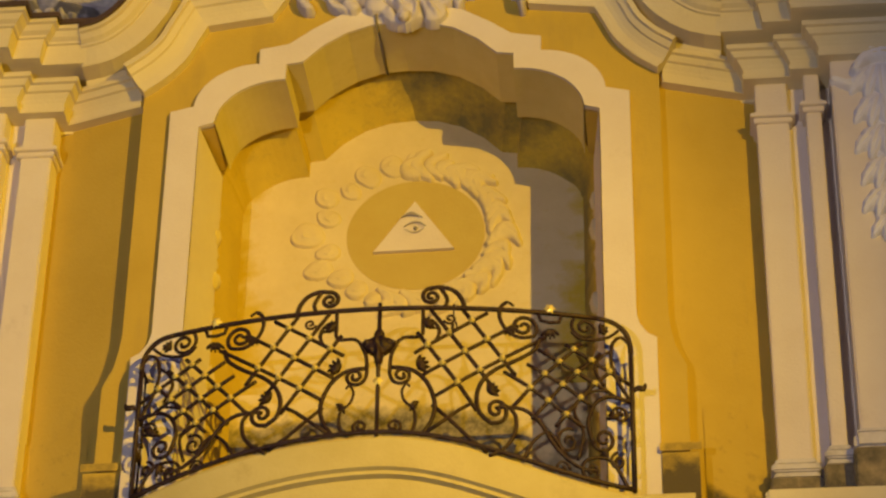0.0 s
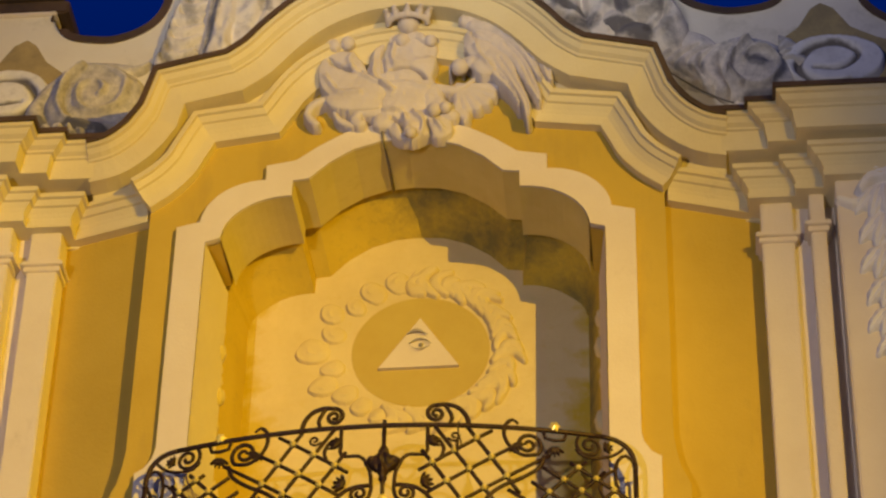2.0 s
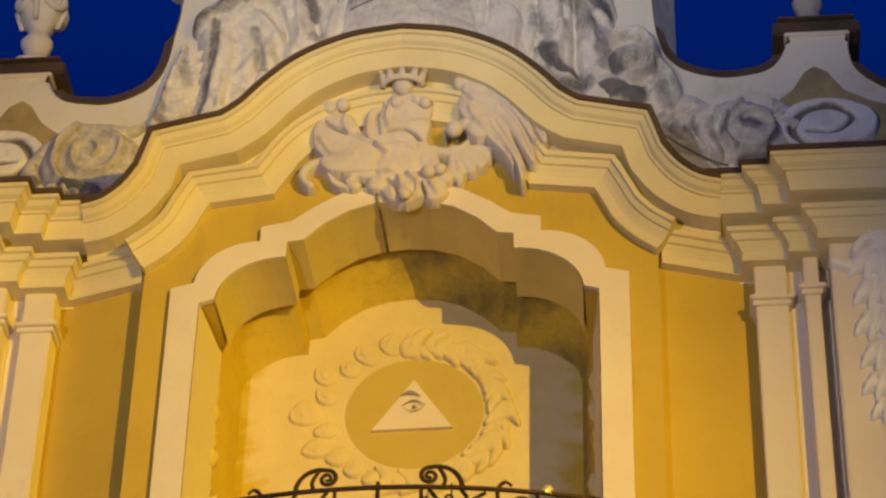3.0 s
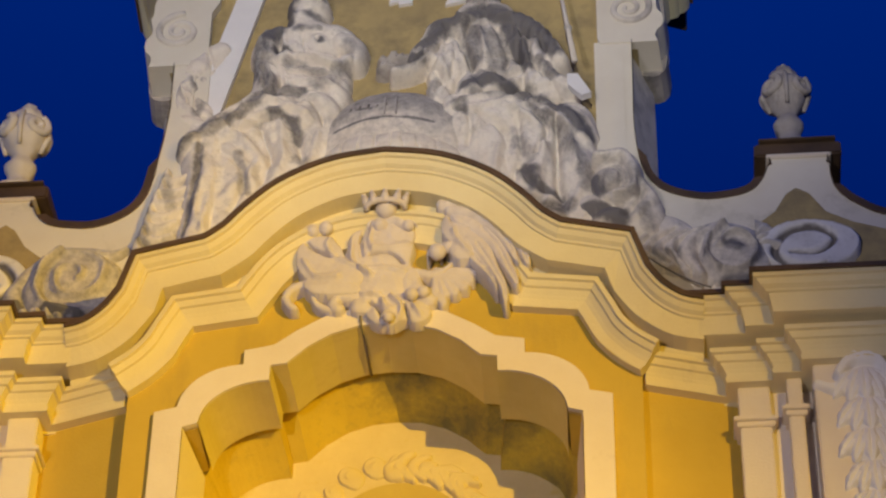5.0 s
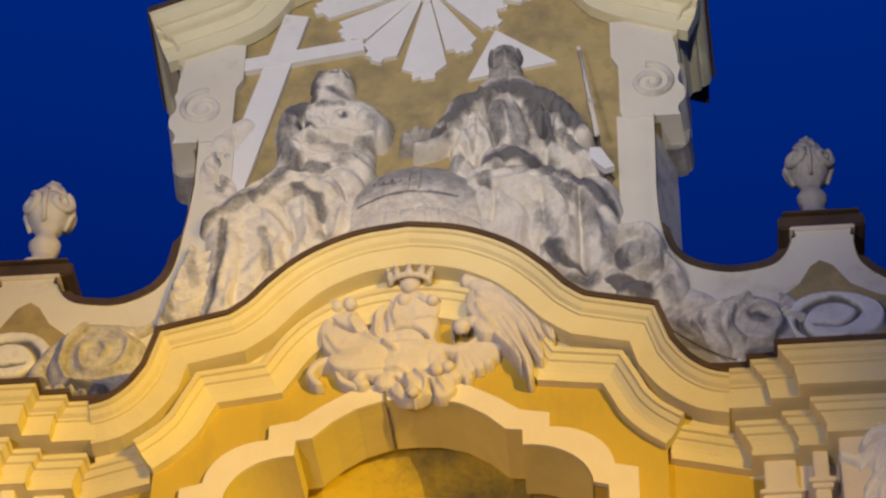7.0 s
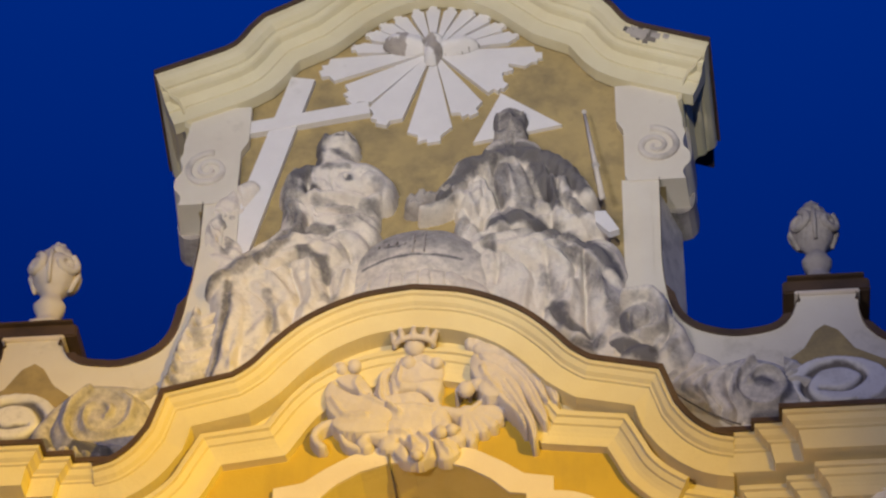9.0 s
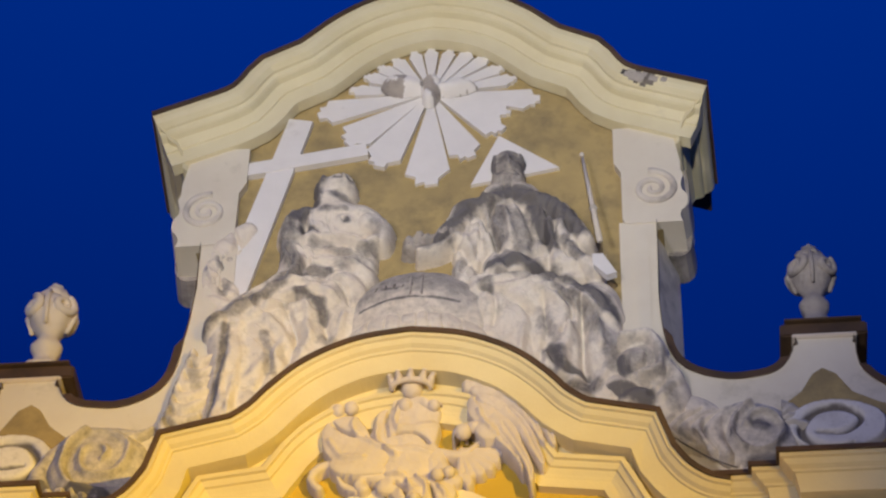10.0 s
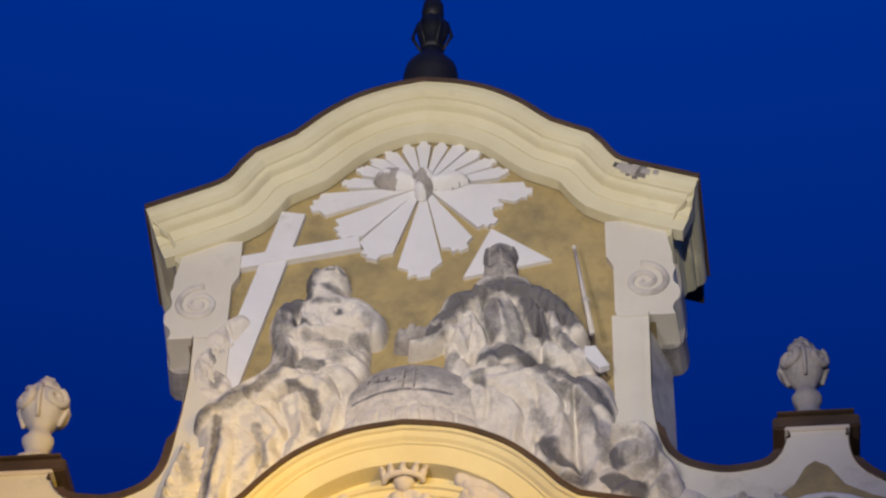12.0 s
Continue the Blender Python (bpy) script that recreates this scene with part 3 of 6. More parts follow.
for s in (1, -1):
    ent = thing("cornice_side", "cream stucco cornice breaking forward over the pilasters", "cornice", kind="structure")
    steps = [(2.615, 0.20), (2.615, 0.12), (2.955, 0.12), (2.955, 0.03), (3.16, 0.03), (3.16, -0.12), (5.2, -0.12)]
    upper = [(2.36, 0.26), (2.615, 0.26)] + steps[1:]
    arch = [(FOLD, 0.10), (2.615, 0.33)] + steps[1:]
    f = (lambda q: q) if s > 0 else (lambda q: [(-x, y) for x, y in reversed(q)])
    ledge("upper_moulding", f(upper), LEVEL_UPPER, CREAM, ent)
    ledge("flashing_strip", f(upper), [(14.53, -0.5), (14.53, 0.425), (14.49, 0.425), (14.49, 0.405), (14.505, 0.40), (14.505, -0.5)], FLASHING, ent, "dark metal weathering strip")
    ledge("lower_moulding", f(arch), LEVEL_ARCH, CREAM, ent)
    wx = sorted((s * 1.8, s * 5.2))
    box("frieze_block", wx[0], wx[1], 0.30, 1.6, 13.9, 14.5, CREAM, ent, bevel=0)

# gable wall: outline with sweeping flanks, side plinths and a broad body
FLANK = [(1.95, 17.90), (1.945, 17.4), (1.94, 16.98), (1.965, 16.62), (2.03, 16.36), (2.18, 16.19), (2.45, 16.095), (2.70, 16.11), (2.86, 16.18), (2.95, 16.32), (2.99, 16.46)]
SHOULDER = [(3.49, 16.46), (3.49, 16.32), (3.53, 16.13), (3.67, 15.97), (3.95, 15.82), (4.6, 15.75), (5.2, 15.75)]
SINK = {1: 0.04, -1: 0.11}


def flank_of(side):
    """The outline of one flank; the plinth of the other side sits a little lower."""
    p = smooth_path(FLANK, 0.05) + [(3.02, 16.47), (3.0, 16.56), (3.49, 16.56), (3.47, 16.47)] + smooth_path(SHOULDER, 0.06)
    return [(x, z - (SINK[side] * min(1.0, max(0.0, (z - 16.1) / 0.36)) if x > 2.7 else 0.0)) for x, z in ((x + (0.055 * min(1.0, max(0.0, (17.4 - z) / 0.6)) * min(1.0, max(0.0, (2.6 - x) / 0.4)) if side < 0 else 0.0), z) for x, z in p)]


GY = 0.46
gable = thing("gable_wall", "stucco gable with sweeping flanks above the cornice", "gable", kind="structure")
for sign in (1, -1):
    flank = flank_of(sign)
    attic_half = [(1.94, 14.5), (1.94, 15.5), (1.63, 15.5), (1.63, 17.90)] + flank + [(5.2, 14.5)]
    prism("attic_half", [(sign * x, z) for x, z in attic_half], GY, GY + 0.35, GABLE_WHITE, gable)
    fp, fn = normals_of(flank)
    wide, start = (0.055, 16.66) if sign > 0 else (0.06, 16.80)
    over = [(x + nx * k, z + nz * k) for (x, z), (nx, nz) in zip(fp, fn) for k in (wide * min(1.0, max(0.0, (start - z) / 0.08)) * (0.0 if 2.95 < x < 3.52 else 1.0),)]
    ring_n = len(over)
    verts = []
    for y in (GY - 0.02, GY + 0.62):
        verts += [(sign * x, y, z) for x, z in over] + [(sign * (x - nx * 0.006), y, z - nz * 0.006) for (x, z), (nx, nz) in zip(fp, fn)]
    faces = []
    for i in range(ring_n - 1):
        a, c, e, g = i, ring_n + i, 2 * ring_n + i, 3 * ring_n + i
        faces += [[a, a + 1, c + 1, c], [a, a + 1, e + 1, e], [c, c + 1, g + 1, g], [e, e + 1, g + 1, g]]
    mesh_object("coping", verts, faces, FLASHING, gable, "dark sheet metal coping")

for s in (1, -1):
    # greyer stucco carries the shade of these splayed sides
    splay = [(s * 1.925, GY + 0.10), (s * 2.12, GY + 0.60), (s * 2.12, GY + 0.95), (s * 1.5, GY + 0.95), (s * 1.5, GY + 0.10)]
    mesh_object("splayed_return", [(x, y, z) for z in (15.9, 18.0) for x, y in splay], [[0, 1, 2, 3, 4], [9, 8, 7, 6, 5]] + [[i, (i + 1) % 5, 5 + (i + 1) % 5, 5 + i] for i in range(5)], STONE, gable, "side of the gable, its shade put into greyer stucco")

TOP_HALF = smooth_path([(0.0, 20.76), (0.3, 20.70), (0.6, 20.58), (0.87, 20.39), (1.04, 20.22), (1.16, 20.10)], 0.05) + [(1.50, 19.91)] + smooth_path([(1.61, 19.76), (1.70, 19.60), (1.80, 19.51), (2.1, 19.38), (2.44, 19.24)], 0.05)
body_half = [(0.0, 15.5), (0.0, 20.45), (0.85, 20.1), (1.2, 19.8), (1.6, 19.35), (2.10, 19.08), (2.10, 17.9), (1.90, 17.86), (1.90, 15.5)]
prism("body_half", body_half, GY + 0.08, GY + 1.0, TAN, gable, "tan plaster gable field", widen=1.01)
prism("body_half", mirror(body_half), GY + 0.08, GY + 1.0, TAN, gable, "tan plaster gable field", widen=1.01)
gable_cornice = thing("gable_cornice", "pale cream bell-shaped cornice crowning the gable", "cornice", kind="structure")
GABLE_PROFILE = [(0.0, 0.0), (0.0, 0.36), (0.06, 0.355), (0.10, 0.335), (0.135, 0.29), (0.14, 0.265), (0.175, 0.255), (0.19, 0.235), (0.20, 0.20), (0.205, 0.18), (0.27, 0.145), (0.285, 0.14), (0.29, 0.122), (0.44, 0.118), (0.445, 0.0)]
moulding("crown_moulding", both(TOP_HALF), GABLE_PROFILE, GABLE_CREAM, gable_cornice, base=GY + 0.06)
moulding("flashing_strip", both(TOP_HALF), [(-0.03, -1.2), (-0.03, 0.385), (0.012, 0.385), (0.012, 0.365), (-0.004, 0.36), (-0.004, -1.2)], FLASHING, gable_cornice, "dark metal weathering strip", base=GY + 0.06)
for s in (1, -1):
    front = [(s * (2.06 + d), GY + 0.063 - d, 19.24 - n * 0.98) for n, d in GABLE_PROFILE]
    back = [(s * (2.12 + d), 1.36, 19.24 - n * 0.98) for n, d in GABLE_PROFILE]
    sweep_rings([front, back] if s > 0 else [back, front], "side_moulding", GABLE_CREAM, gable_cornice)
    strip = [(19.27, -0.3), (19.27, 0.39), (19.225, 0.39), (19.225, 0.365), (19.245, 0.36), (19.245, -0.3)]
    sweep_rings([[(s * (2.06 + d), GY + 0.06 - max(d, 0.0) * 0.9, z) for z, d in strip], [(s * (2.12 + d), 1.36, z) for z, d in strip]], "side_flashing", FLASHING, gable_cornice, "dark metal side flashing")
worn = thing("worn_plaster", "grey bare patch where the cornice plaster has fallen", "worn plaster", kind="structure")
wear = random.Random(12)
for k in range(26):
    x0, n0 = 1.74 + 0.22 * wear.betavariate(2, 2) + 0.12 * (k > 22), 0.09 * wear.random()
    x1, n1 = x0 + wear.uniform(0.04, 0.11), n0 + wear.uniform(0.03, 0.06)
    sub = [q for q in smooth_path([(1.60, 19.77), (1.70, 19.60), (1.80, 19.51), (2.1, 19.38), (2.44, 19.24)], 0.012) if x0 < q[0] < x1]
    moulding("bare_patch", sub, [(n0, 0.2)] + [(n, d + 0.004 + 0.0002 * k) for n, d in [(n, float(np.interp(n, [q[0] for q in GABLE_PROFILE[1:]], [q[1] for q in GABLE_PROFILE[1:]]))) for n in np.linspace(n0, n1, 5)]] + [(n1, 0.2)], STONE_DARK if k % 3 == 0 else STONE_GREY, worn, base=GY + 0.06)


# ---- ornaments of the niche ----
def blob_height(items, seed=1, rough=0.08, size=0.25):
    """The upper hull of domes (cx, cz, rx, rz, turn, height), roughened a little."""
    def h(x, z):
        out = np.zeros_like(x)
        for cx, cz, rx, rz, turn, hh in items:
            out = np.maximum(out, dome(x, z, cx, cz, rx, rz, turn, hh))
        return np.where(out > 0, out * (1 + rough * waves(x, z, seed, size)), 0)
    return h


def extent(items, pad=0.03):
    r = [max(i[2], i[3]) + pad for i in items]
    return (min(i[0] - q for i, q in zip(items, r)), max(i[0] + q for i, q in zip(items, r)), min(i[1] - q for i, q in zip(items, r)), max(i[1] + q for i, q in zip(items, r)))


NY = DEEP - 0.004
CZ, CX = 13.315, 0.03
glory = thing("eye_emblem", "white triangle with an eye on an ochre disc among stucco clouds", "emblem")
disc = arc(CX, CZ, 0.527, 0.498, 0, 354, 59)
prism("disc", disc, NY - 0.004, NY + 0.05, HALO_YELLOW, glory, "ochre painted round field")
tri = prism("triangle", [(0.025, 13.600), (0.325, 13.158), (-0.285, 13.150)], NY - 0.04, NY, WHITE, glory, "white raised triangle")
eye_y = NY - 0.062
tube("eyelid", [(-0.055 + 0.17 * i / 12, eye_y, 13.352 + 0.045 * math.sin(math.pi * i / 12)) for i in range(13)], [0.003, 0.009, 0.004], STONE_GREY, tri)
tube("eyebrow", [(-0.075 + 0.16 * i / 12, eye_y, 13.422 + 0.05 * math.sin(math.pi * (i + 2) / 15)) for i in range(13)], [0.005, 0.017, 0.005], STONE_GREY, tri)


tube("lower_lid", [(-0.050 + 0.15 * i / 12, eye_y, 13.335 - 0.035 * math.sin(math.pi * i / 12)) for i in range(13)], [0.002, 0.005, 0.002], STONE_GREY, tri)
lathe("iris", [(0.002, -0.018), (0.014, -0.011), (0.018, 0.0), (0.014, 0.011), (0.002, 0.018)], STONE_GREY, tri, at=(0.035, eye_y + 0.012, 13.345), sides=14)


rnd = random.Random(4)
for k in range(27):
    a = -112 + 205 * k / 26 + rnd.uniform(-2, 2)
    r0, r1, bend = 0.575 + rnd.uniform(-0.01, 0.02), 0.75 + rnd.uniform(-0.04, 0.05), rnd.uniform(7, 13)
    pts = []
    for t in np.linspace(0, 1, 6):
        r, b = r0 + (r1 - r0) * t, a + bend * (1.2 * math.sin(math.pi * 0.9 * t) - 0.5)
        pts.append((CX + r * math.cos(radians(b)), CZ + 0.94 * r * math.sin(radians(b))))
    puff = [(pts, (0.030, 0.054, 0.060, 0.050, 0.024), 0.050)]
    relief("cloud_puff", *limits((), puff), carved((), puff, [(pts, (0.010, 0.012), -0.004)], k, 0.08, 0.1), NICHE_CREAM, NY, glory, step=0.009)
for a, rr, r in ((92, 0.72, 0.10), (105, 0.71, 0.12), (122, 0.70, 0.12), (138, 0.68, 0.10), (150, 0.80, 0.10), (163, 0.70, 0.12), (178, 0.82, 0.15), (192, 0.69, 0.11), (203, 0.80, 0.12), (216, 0.69, 0.11), (230, 0.68, 0.10), (243, 0.68, 0.09), (255, 0.68, 0.08)):
    cx, cz = CX + rr * math.cos(radians(a)), CZ + 0.93 * rr * math.sin(radians(a))
    start = a - 20 if a < 185 else 200
    rim = [(cx + 0.82 * r * math.cos(radians(start + 150 * t)), cz + 0.68 * r * math.sin(radians(start + 150 * t))) for t in np.linspace(0, 1, 12)]
    relief("cloud_curl", cx - r * 1.25, cx + r * 1.25, cz - r * 1.2, cz + r * 1.2, carved([(cx, cz, r, r * 0.84, a, 0.034)], (), [(rim, (0.008, 0.022, 0.024, 0.008), 0.030), ([(cx + 0.3 * (x - cx), cz + 0.3 * (z - cz)) for x, z in rim], (0.008, 0.016, 0.008), 0.018)], int(a), 0.10, 0.12), NICHE_CREAM, NY, glory, step=0.009)

# ochre brushed in ragged wedges round the cream glory at the back of the niche
def ray_paint(x, z):
    a, r = np.arctan2((z - CZ) / 0.94, x - CX), np.hypot(x - CX, (z - CZ) / 0.94)
    spikes = 0.5 * np.sin(17 * a + 2 * np.sin(5 * a)) + 0.35 * np.sin(31 * a + 1.3) + 0.25 * np.sin(53 * a + 0.4)
    edge_r = np.where(x < 0, 1.21, 1.17) + 0.11 * spikes + 0.05 * waves(x, z, 12, 0.3)
    low = np.clip((np.abs(x) - 0.95) / 0.25, 0, 1)
    return 0.70 * np.clip((r - edge_r) / 0.22, 0, 1) * np.where(z < CZ - 0.7, low, 1.0)


ray_set = thing("painted_rays", "ochre painted rays fanning over the cream niche wall", "wall painting", kind="structure")
relief("paint_coat", -1.47, 1.47, 11.4, 14.7, lambda x, z: np.full(x.shape, 0.006), RAY_PAINT, DEEP + 0.002, ray_set, step=0.018, dirt_paint_shade=ray_paint)

# stucco clouds spilling over the inner edge of the niche
for s in (1, -1):
    edge = thing("cloud_border", "lumpy stucco clouds along the inner edge of the niche", "stucco relief")
    for k in range(13):
        z = 11.5 + 0.15 * k + rnd.uniform(-0.06, 0.06)
        r = rnd.uniform(0.03, 0.075)
        lathe("cloud_lump", [(0.002, -r * 1.5), (r * 0.7, -r * 1.1), (r, 0.0), (r * 0.75, r * 0.9), (0.002, r * 1.5)], NICHE_CREAM, edge, at=(s * (1.425 + rnd.uniform(-0.012, 0.03)), 0.60 + rnd.uniform(-0.02, 0.06), z), sides=12, wobble=0.2)
cable = tagged(tube("cable", [(-0.19, -0.065, 14.95), (-0.185, -0.065, 14.6), (-0.18, -0.055, 14.535), (-0.17, 0.2, 14.53), (-0.165, 0.56, 14.53)], 0.011, STONE_DARK), "thin dark cable running under the niche arch", "cable")

# ---- cartouche over the niche ----
crest = thing("cartouche", "pale rocaille stucco cartouche with shield, wing and coronet", "cartouche")
KY = -0.02


def ornament(name, masses=(), limbs=(), ridges=(), y=KY - 0.05, label="", seed=3, rough=0.03, dirt_paint_shade=None):
    return relief(name, *limits(masses, limbs), carved(masses, limbs, ridges, seed, rough + 0.05, 0.14, flat=0.5, cut=1.35), CREST, y, crest, label, step=0.009, dirt_paint_shade=dirt_paint_shade, back=-y)


ornament("shield", [(-0.06, 15.16, 0.27, 0.36, 0, 0.14), (0.02, 15.40, 0.20, 0.20, 0, 0.14), (-0.02, 14.98, 0.26, 0.22, 0, 0.13)], (),
         [([(-0.24, 15.45), (-0.28, 15.25), (-0.22, 15.05), (-0.12, 14.95)], (0.03, 0.035), 0.035), ([(-0.17, 15.50), (-0.21, 15.28), (-0.17, 15.14)], (0.02, 0.025), -0.03), ([(-0.10, 15.52), (-0.13, 15.30), (-0.10, 15.20)], (0.03, 0.03), 0.025),
          ([(-0.11, 15.155), (0.02, 15.165), (0.10, 15.13), (0.14, 15.08)], (0.018, 0.024), -0.05), ([(-0.08, 15.22), (0.08, 15.22), (0.18, 15.24)], (0.03, 0.04), 0.02), ([(-0.20, 14.98), (0.0, 15.02), (0.16, 14.98)], (0.025, 0.03), 0.02)], KY - 0.07)
ornament("shield_flap", [(-0.50, 15.12, 0.20, 0.26, 15, 0.10), (-0.50, 15.28, 0.12, 0.10, 0, 0.08), (-0.38, 14.98, 0.24, 0.18, -15, 0.10), (-0.40, 14.86, 0.24, 0.10, -12, 0.09)], (), [([(-0.60, 15.30), (-0.52, 15.18), (-0.36, 15.14)], (0.025, 0.03), -0.035), ([(-0.42, 15.38), (-0.46, 15.22), (-0.34, 15.10), (-0.20, 15.02)], (0.03, 0.035), 0.03), ([(-0.64, 15.12), (-0.54, 14.96), (-0.36, 14.92)], (0.03, 0.03), 0.025)], KY - 0.10, seed=5)
ornament("lower_boss", [(-0.06, 14.86, 0.24, 0.14, -8, 0.12), (0.06, 14.64, 0.20, 0.15, 10, 0.12), (-0.14, 14.72, 0.14, 0.10, 20, 0.11), (0.05, 14.57, 0.08, 0.10, 0, 0.11), (0.24, 14.60, 0.12, 0.10, -20, 0.10)], [([(0.16, 14.96), (0.22, 14.80), (0.34, 14.70)], (0.10, 0.09, 0.06), 0.11)],
         [([(-0.18, 14.80), (-0.04, 14.78), (0.04, 14.62)], (0.025, 0.035), 0.03), ([(-0.10, 14.72), (-0.02, 14.64), (0.0, 14.54)], (0.018, 0.02), -0.05), ([(0.06, 14.76), (0.12, 14.62), (0.10, 14.52)], (0.02, 0.03), 0.03), ([(0.14, 14.66), (0.18, 14.54)], (0.015, 0.02), -0.04), ([(0.20, 14.66), (0.28, 14.56)], (0.02, 0.03), 0.025), ([(-0.12, 14.92), (0.10, 14.86)], (0.02, 0.03), -0.02)], KY - 0.06, seed=6, rough=0.05)
for pts, ww, hh in (([(0.44, 15.55), (0.64, 15.60), (0.88, 15.42), (1.05, 15.16), (1.10, 14.94)], (0.07, 0.12, 0.12, 0.10, 0.03), 0.15), ([(0.50, 15.50), (0.70, 15.46), (0.90, 15.24), (1.02, 14.96)], (0.06, 0.09, 0.07, 0.02), 0.16), ([(0.56, 15.44), (0.74, 15.32), (0.90, 15.06), (0.99, 14.77)], (0.07, 0.08, 0.06, 0.02), 0.11),
                    ([(0.56, 15.34), (0.72, 15.18), (0.85, 14.88), (0.93, 14.58)], (0.07, 0.07, 0.05, 0.015), 0.09), ([(0.54, 15.26), (0.68, 15.08), (0.78, 14.90), (0.83, 14.74)], (0.06, 0.06, 0.04, 0.012), 0.06)):
    ornament("feather", (), [(pts, ww, hh)], [(pts[1:], (0.012, 0.014), -0.02)], KY - 0.15, seed=8)
ornament("wing_root", [(0.56, 15.36, 0.14, 0.18, 15, 0.12), (0.60, 15.14, 0.12, 0.14, 0, 0.09)], (), [([(0.46, 15.50), (0.52, 15.38), (0.66, 15.30)], (0.02, 0.025), -0.03), ([(0.52, 15.30), (0.58, 15.16), (0.68, 15.06)], (0.025, 0.03), 0.025)], KY - 0.15, seed=9)
fan_ribs = [([(0.40, 15.02), (0.40 + 0.27 * math.cos(radians(a)), 15.02 + 0.27 * math.sin(radians(a)))], (0.03, 0.05, 0.045), 0.07) for a in (-95, -78, -60, -42, -24, -6)]
ornament("shell_fan", (), fan_ribs, (), KY - 0.05, seed=10)
for k, (pts, ww, hh) in enumerate((([(0.13, 15.04), (0.28, 14.97), (0.44, 14.99), (0.53, 15.08)], (0.03, 0.045, 0.04, 0.02), 0.10), ([(-0.70, 14.70), (-0.765, 14.80), (-0.69, 14.90), (-0.50, 14.905), (-0.32, 14.80), (-0.14, 14.84)], (0.035, 0.042, 0.042, 0.05, 0.05, 0.03), 0.10),
                                   ([(-0.33, 14.66), (-0.38, 14.72), (-0.33, 14.79), (-0.24, 14.76), (-0.10, 14.80)], (0.05, 0.05, 0.05, 0.04), 0.11), ([(-0.56, 14.82), (-0.50, 14.72), (-0.42, 14.66)], (0.02, 0.04, 0.03), 0.06), ([(0.30, 14.80), (0.40, 14.76), (0.44, 14.68)], (0.05, 0.05, 0.03), 0.07),
                                   ([(-0.04, 15.43), (0.06, 15.48), (0.16, 15.42)], (0.06, 0.06, 0.055), 0.24))):
    ornament("scroll", (), [(pts, ww, hh)], (), KY - 0.05, seed=20 + k)


def ball(name, x, y, z, r, mat, parent, label=""):
    prof = [(r * math.sin(math.pi * i / 10) if 0 < i < 10 else 0.002, -r * math.cos(math.pi * i / 10)) for i in range(11)]
    return lathe(name, prof, mat, parent, label, at=(x, y, z), sides=18)


for x, z, r in ((-0.57, 15.41, 0.06), (-0.47, 15.43, 0.065), (-0.05, 15.44, 0.065), (0.17, 15.42, 0.055), (0.40, 15.14, 0.075), (0.49, 15.18, 0.06), (0.21, 14.73, 0.06), (0.30, 14.75, 0.055), (0.04, 14.52, 0.05)):
    ball("ball", x, KY - 0.135, z, r * 0.9, CREST, crest)
    ornament("curl", (), [([(x + 1.25 * r * math.cos(radians(a)), z + 1.15 * r * math.sin(radians(a))) for a in range(20, 230, 30)], (0.012, 0.026, 0.02, 0.01), 0.14)], (), KY - 0.06, seed=33)


def on(y, pts):
    return [(x, y, z) for x, z in pts]


coronet = tube("coronet", [(0.0 + 0.15 * math.cos(a), KY - 0.20 - 0.08 * math.sin(a), 15.555 + 0.02 * math.sin(a)) for a in np.linspace(math.radians(-10), math.radians(190), 18)], 0.025, CREST, crest, sides=8)
ball("coronet_cap", 0.0, KY - 0.17, 15.57, 0.085, CREST, coronet)
for k in range(5):
    a = math.radians(20 + 35 * k)
    x, y = 0.15 * math.cos(a), KY - 0.20 - 0.08 * math.sin(a)
    tube("coronet_leaf", [(x, y, 15.555), (x * 1.08, y, 15.615), (x * 1.18, y, 15.655)], [0.03, 0.034, 0.02], CREST, coronet)
    ball("coronet_pearl", x * 1.22, y, 15.665, 0.022, CREST, coronet)

# ---- garland on the outer wall ----
garland = thing("garland", "pale stucco garland of leaves and fruit hanging on the wall", "garland")
for name, pts, ww, hh in (("ribbon", [(3.17, 13.73), (3.26, 13.69), (3.36, 13.72), (3.44, 13.80)], (0.03, 0.045, 0.04, 0.03), 0.07), ("ribbon", [(3.84, 13.72), (3.74, 13.69), (3.64, 13.73), (3.56, 13.80)], (0.03, 0.045, 0.04, 0.03), 0.07),
                          ("hood", [(3.36, 13.80), (3.42, 13.90), (3.52, 13.92), (3.62, 13.88), (3.66, 13.78)], (0.04, 0.06, 0.07, 0.06, 0.04), 0.10), ("garland_stem", [(3.52, 13.80), (3.52, 13.2), (3.53, 12.5)], (0.09, 0.09, 0.05), 0.05)):
    relief(name, *limits((), [(pts, ww, hh)]), carved((), [(pts, ww, hh)], [(pts, (0.012, 0.016), -0.02)], 45, 0.08, 0.12), BRIGHT, -0.118, garland, step=0.010)
lathe("knob", [(0.002, -0.04), (0.03, -0.025), (0.042, 0.0), (0.03, 0.025), (0.002, 0.04)], BRIGHT, garland, at=(3.46, -0.16, 13.97), sides=14)
for k, (z, size) in enumerate(((13.84, 0.30), (13.58, 0.30), (13.30, 0.29), (13.02, 0.28), (12.76, 0.26), (12.53, 0.22))):
    for turn, off, lift in ((-128, -0.05, 0.0), (-52, 0.05, 0.0), (-108, -0.03, 0.012), (-72, 0.03, 0.012), (-90, 0.0, 0.025)):
        leaf("bell_leaf", 3.52 + 0.01 * (k % 2) + off, z, size * (1.0 if off else 1.1), size * 0.26, turn + 4 * math.sin(3 * k), 0.075, BRIGHT, -0.125 - lift, garland, lobes=3)


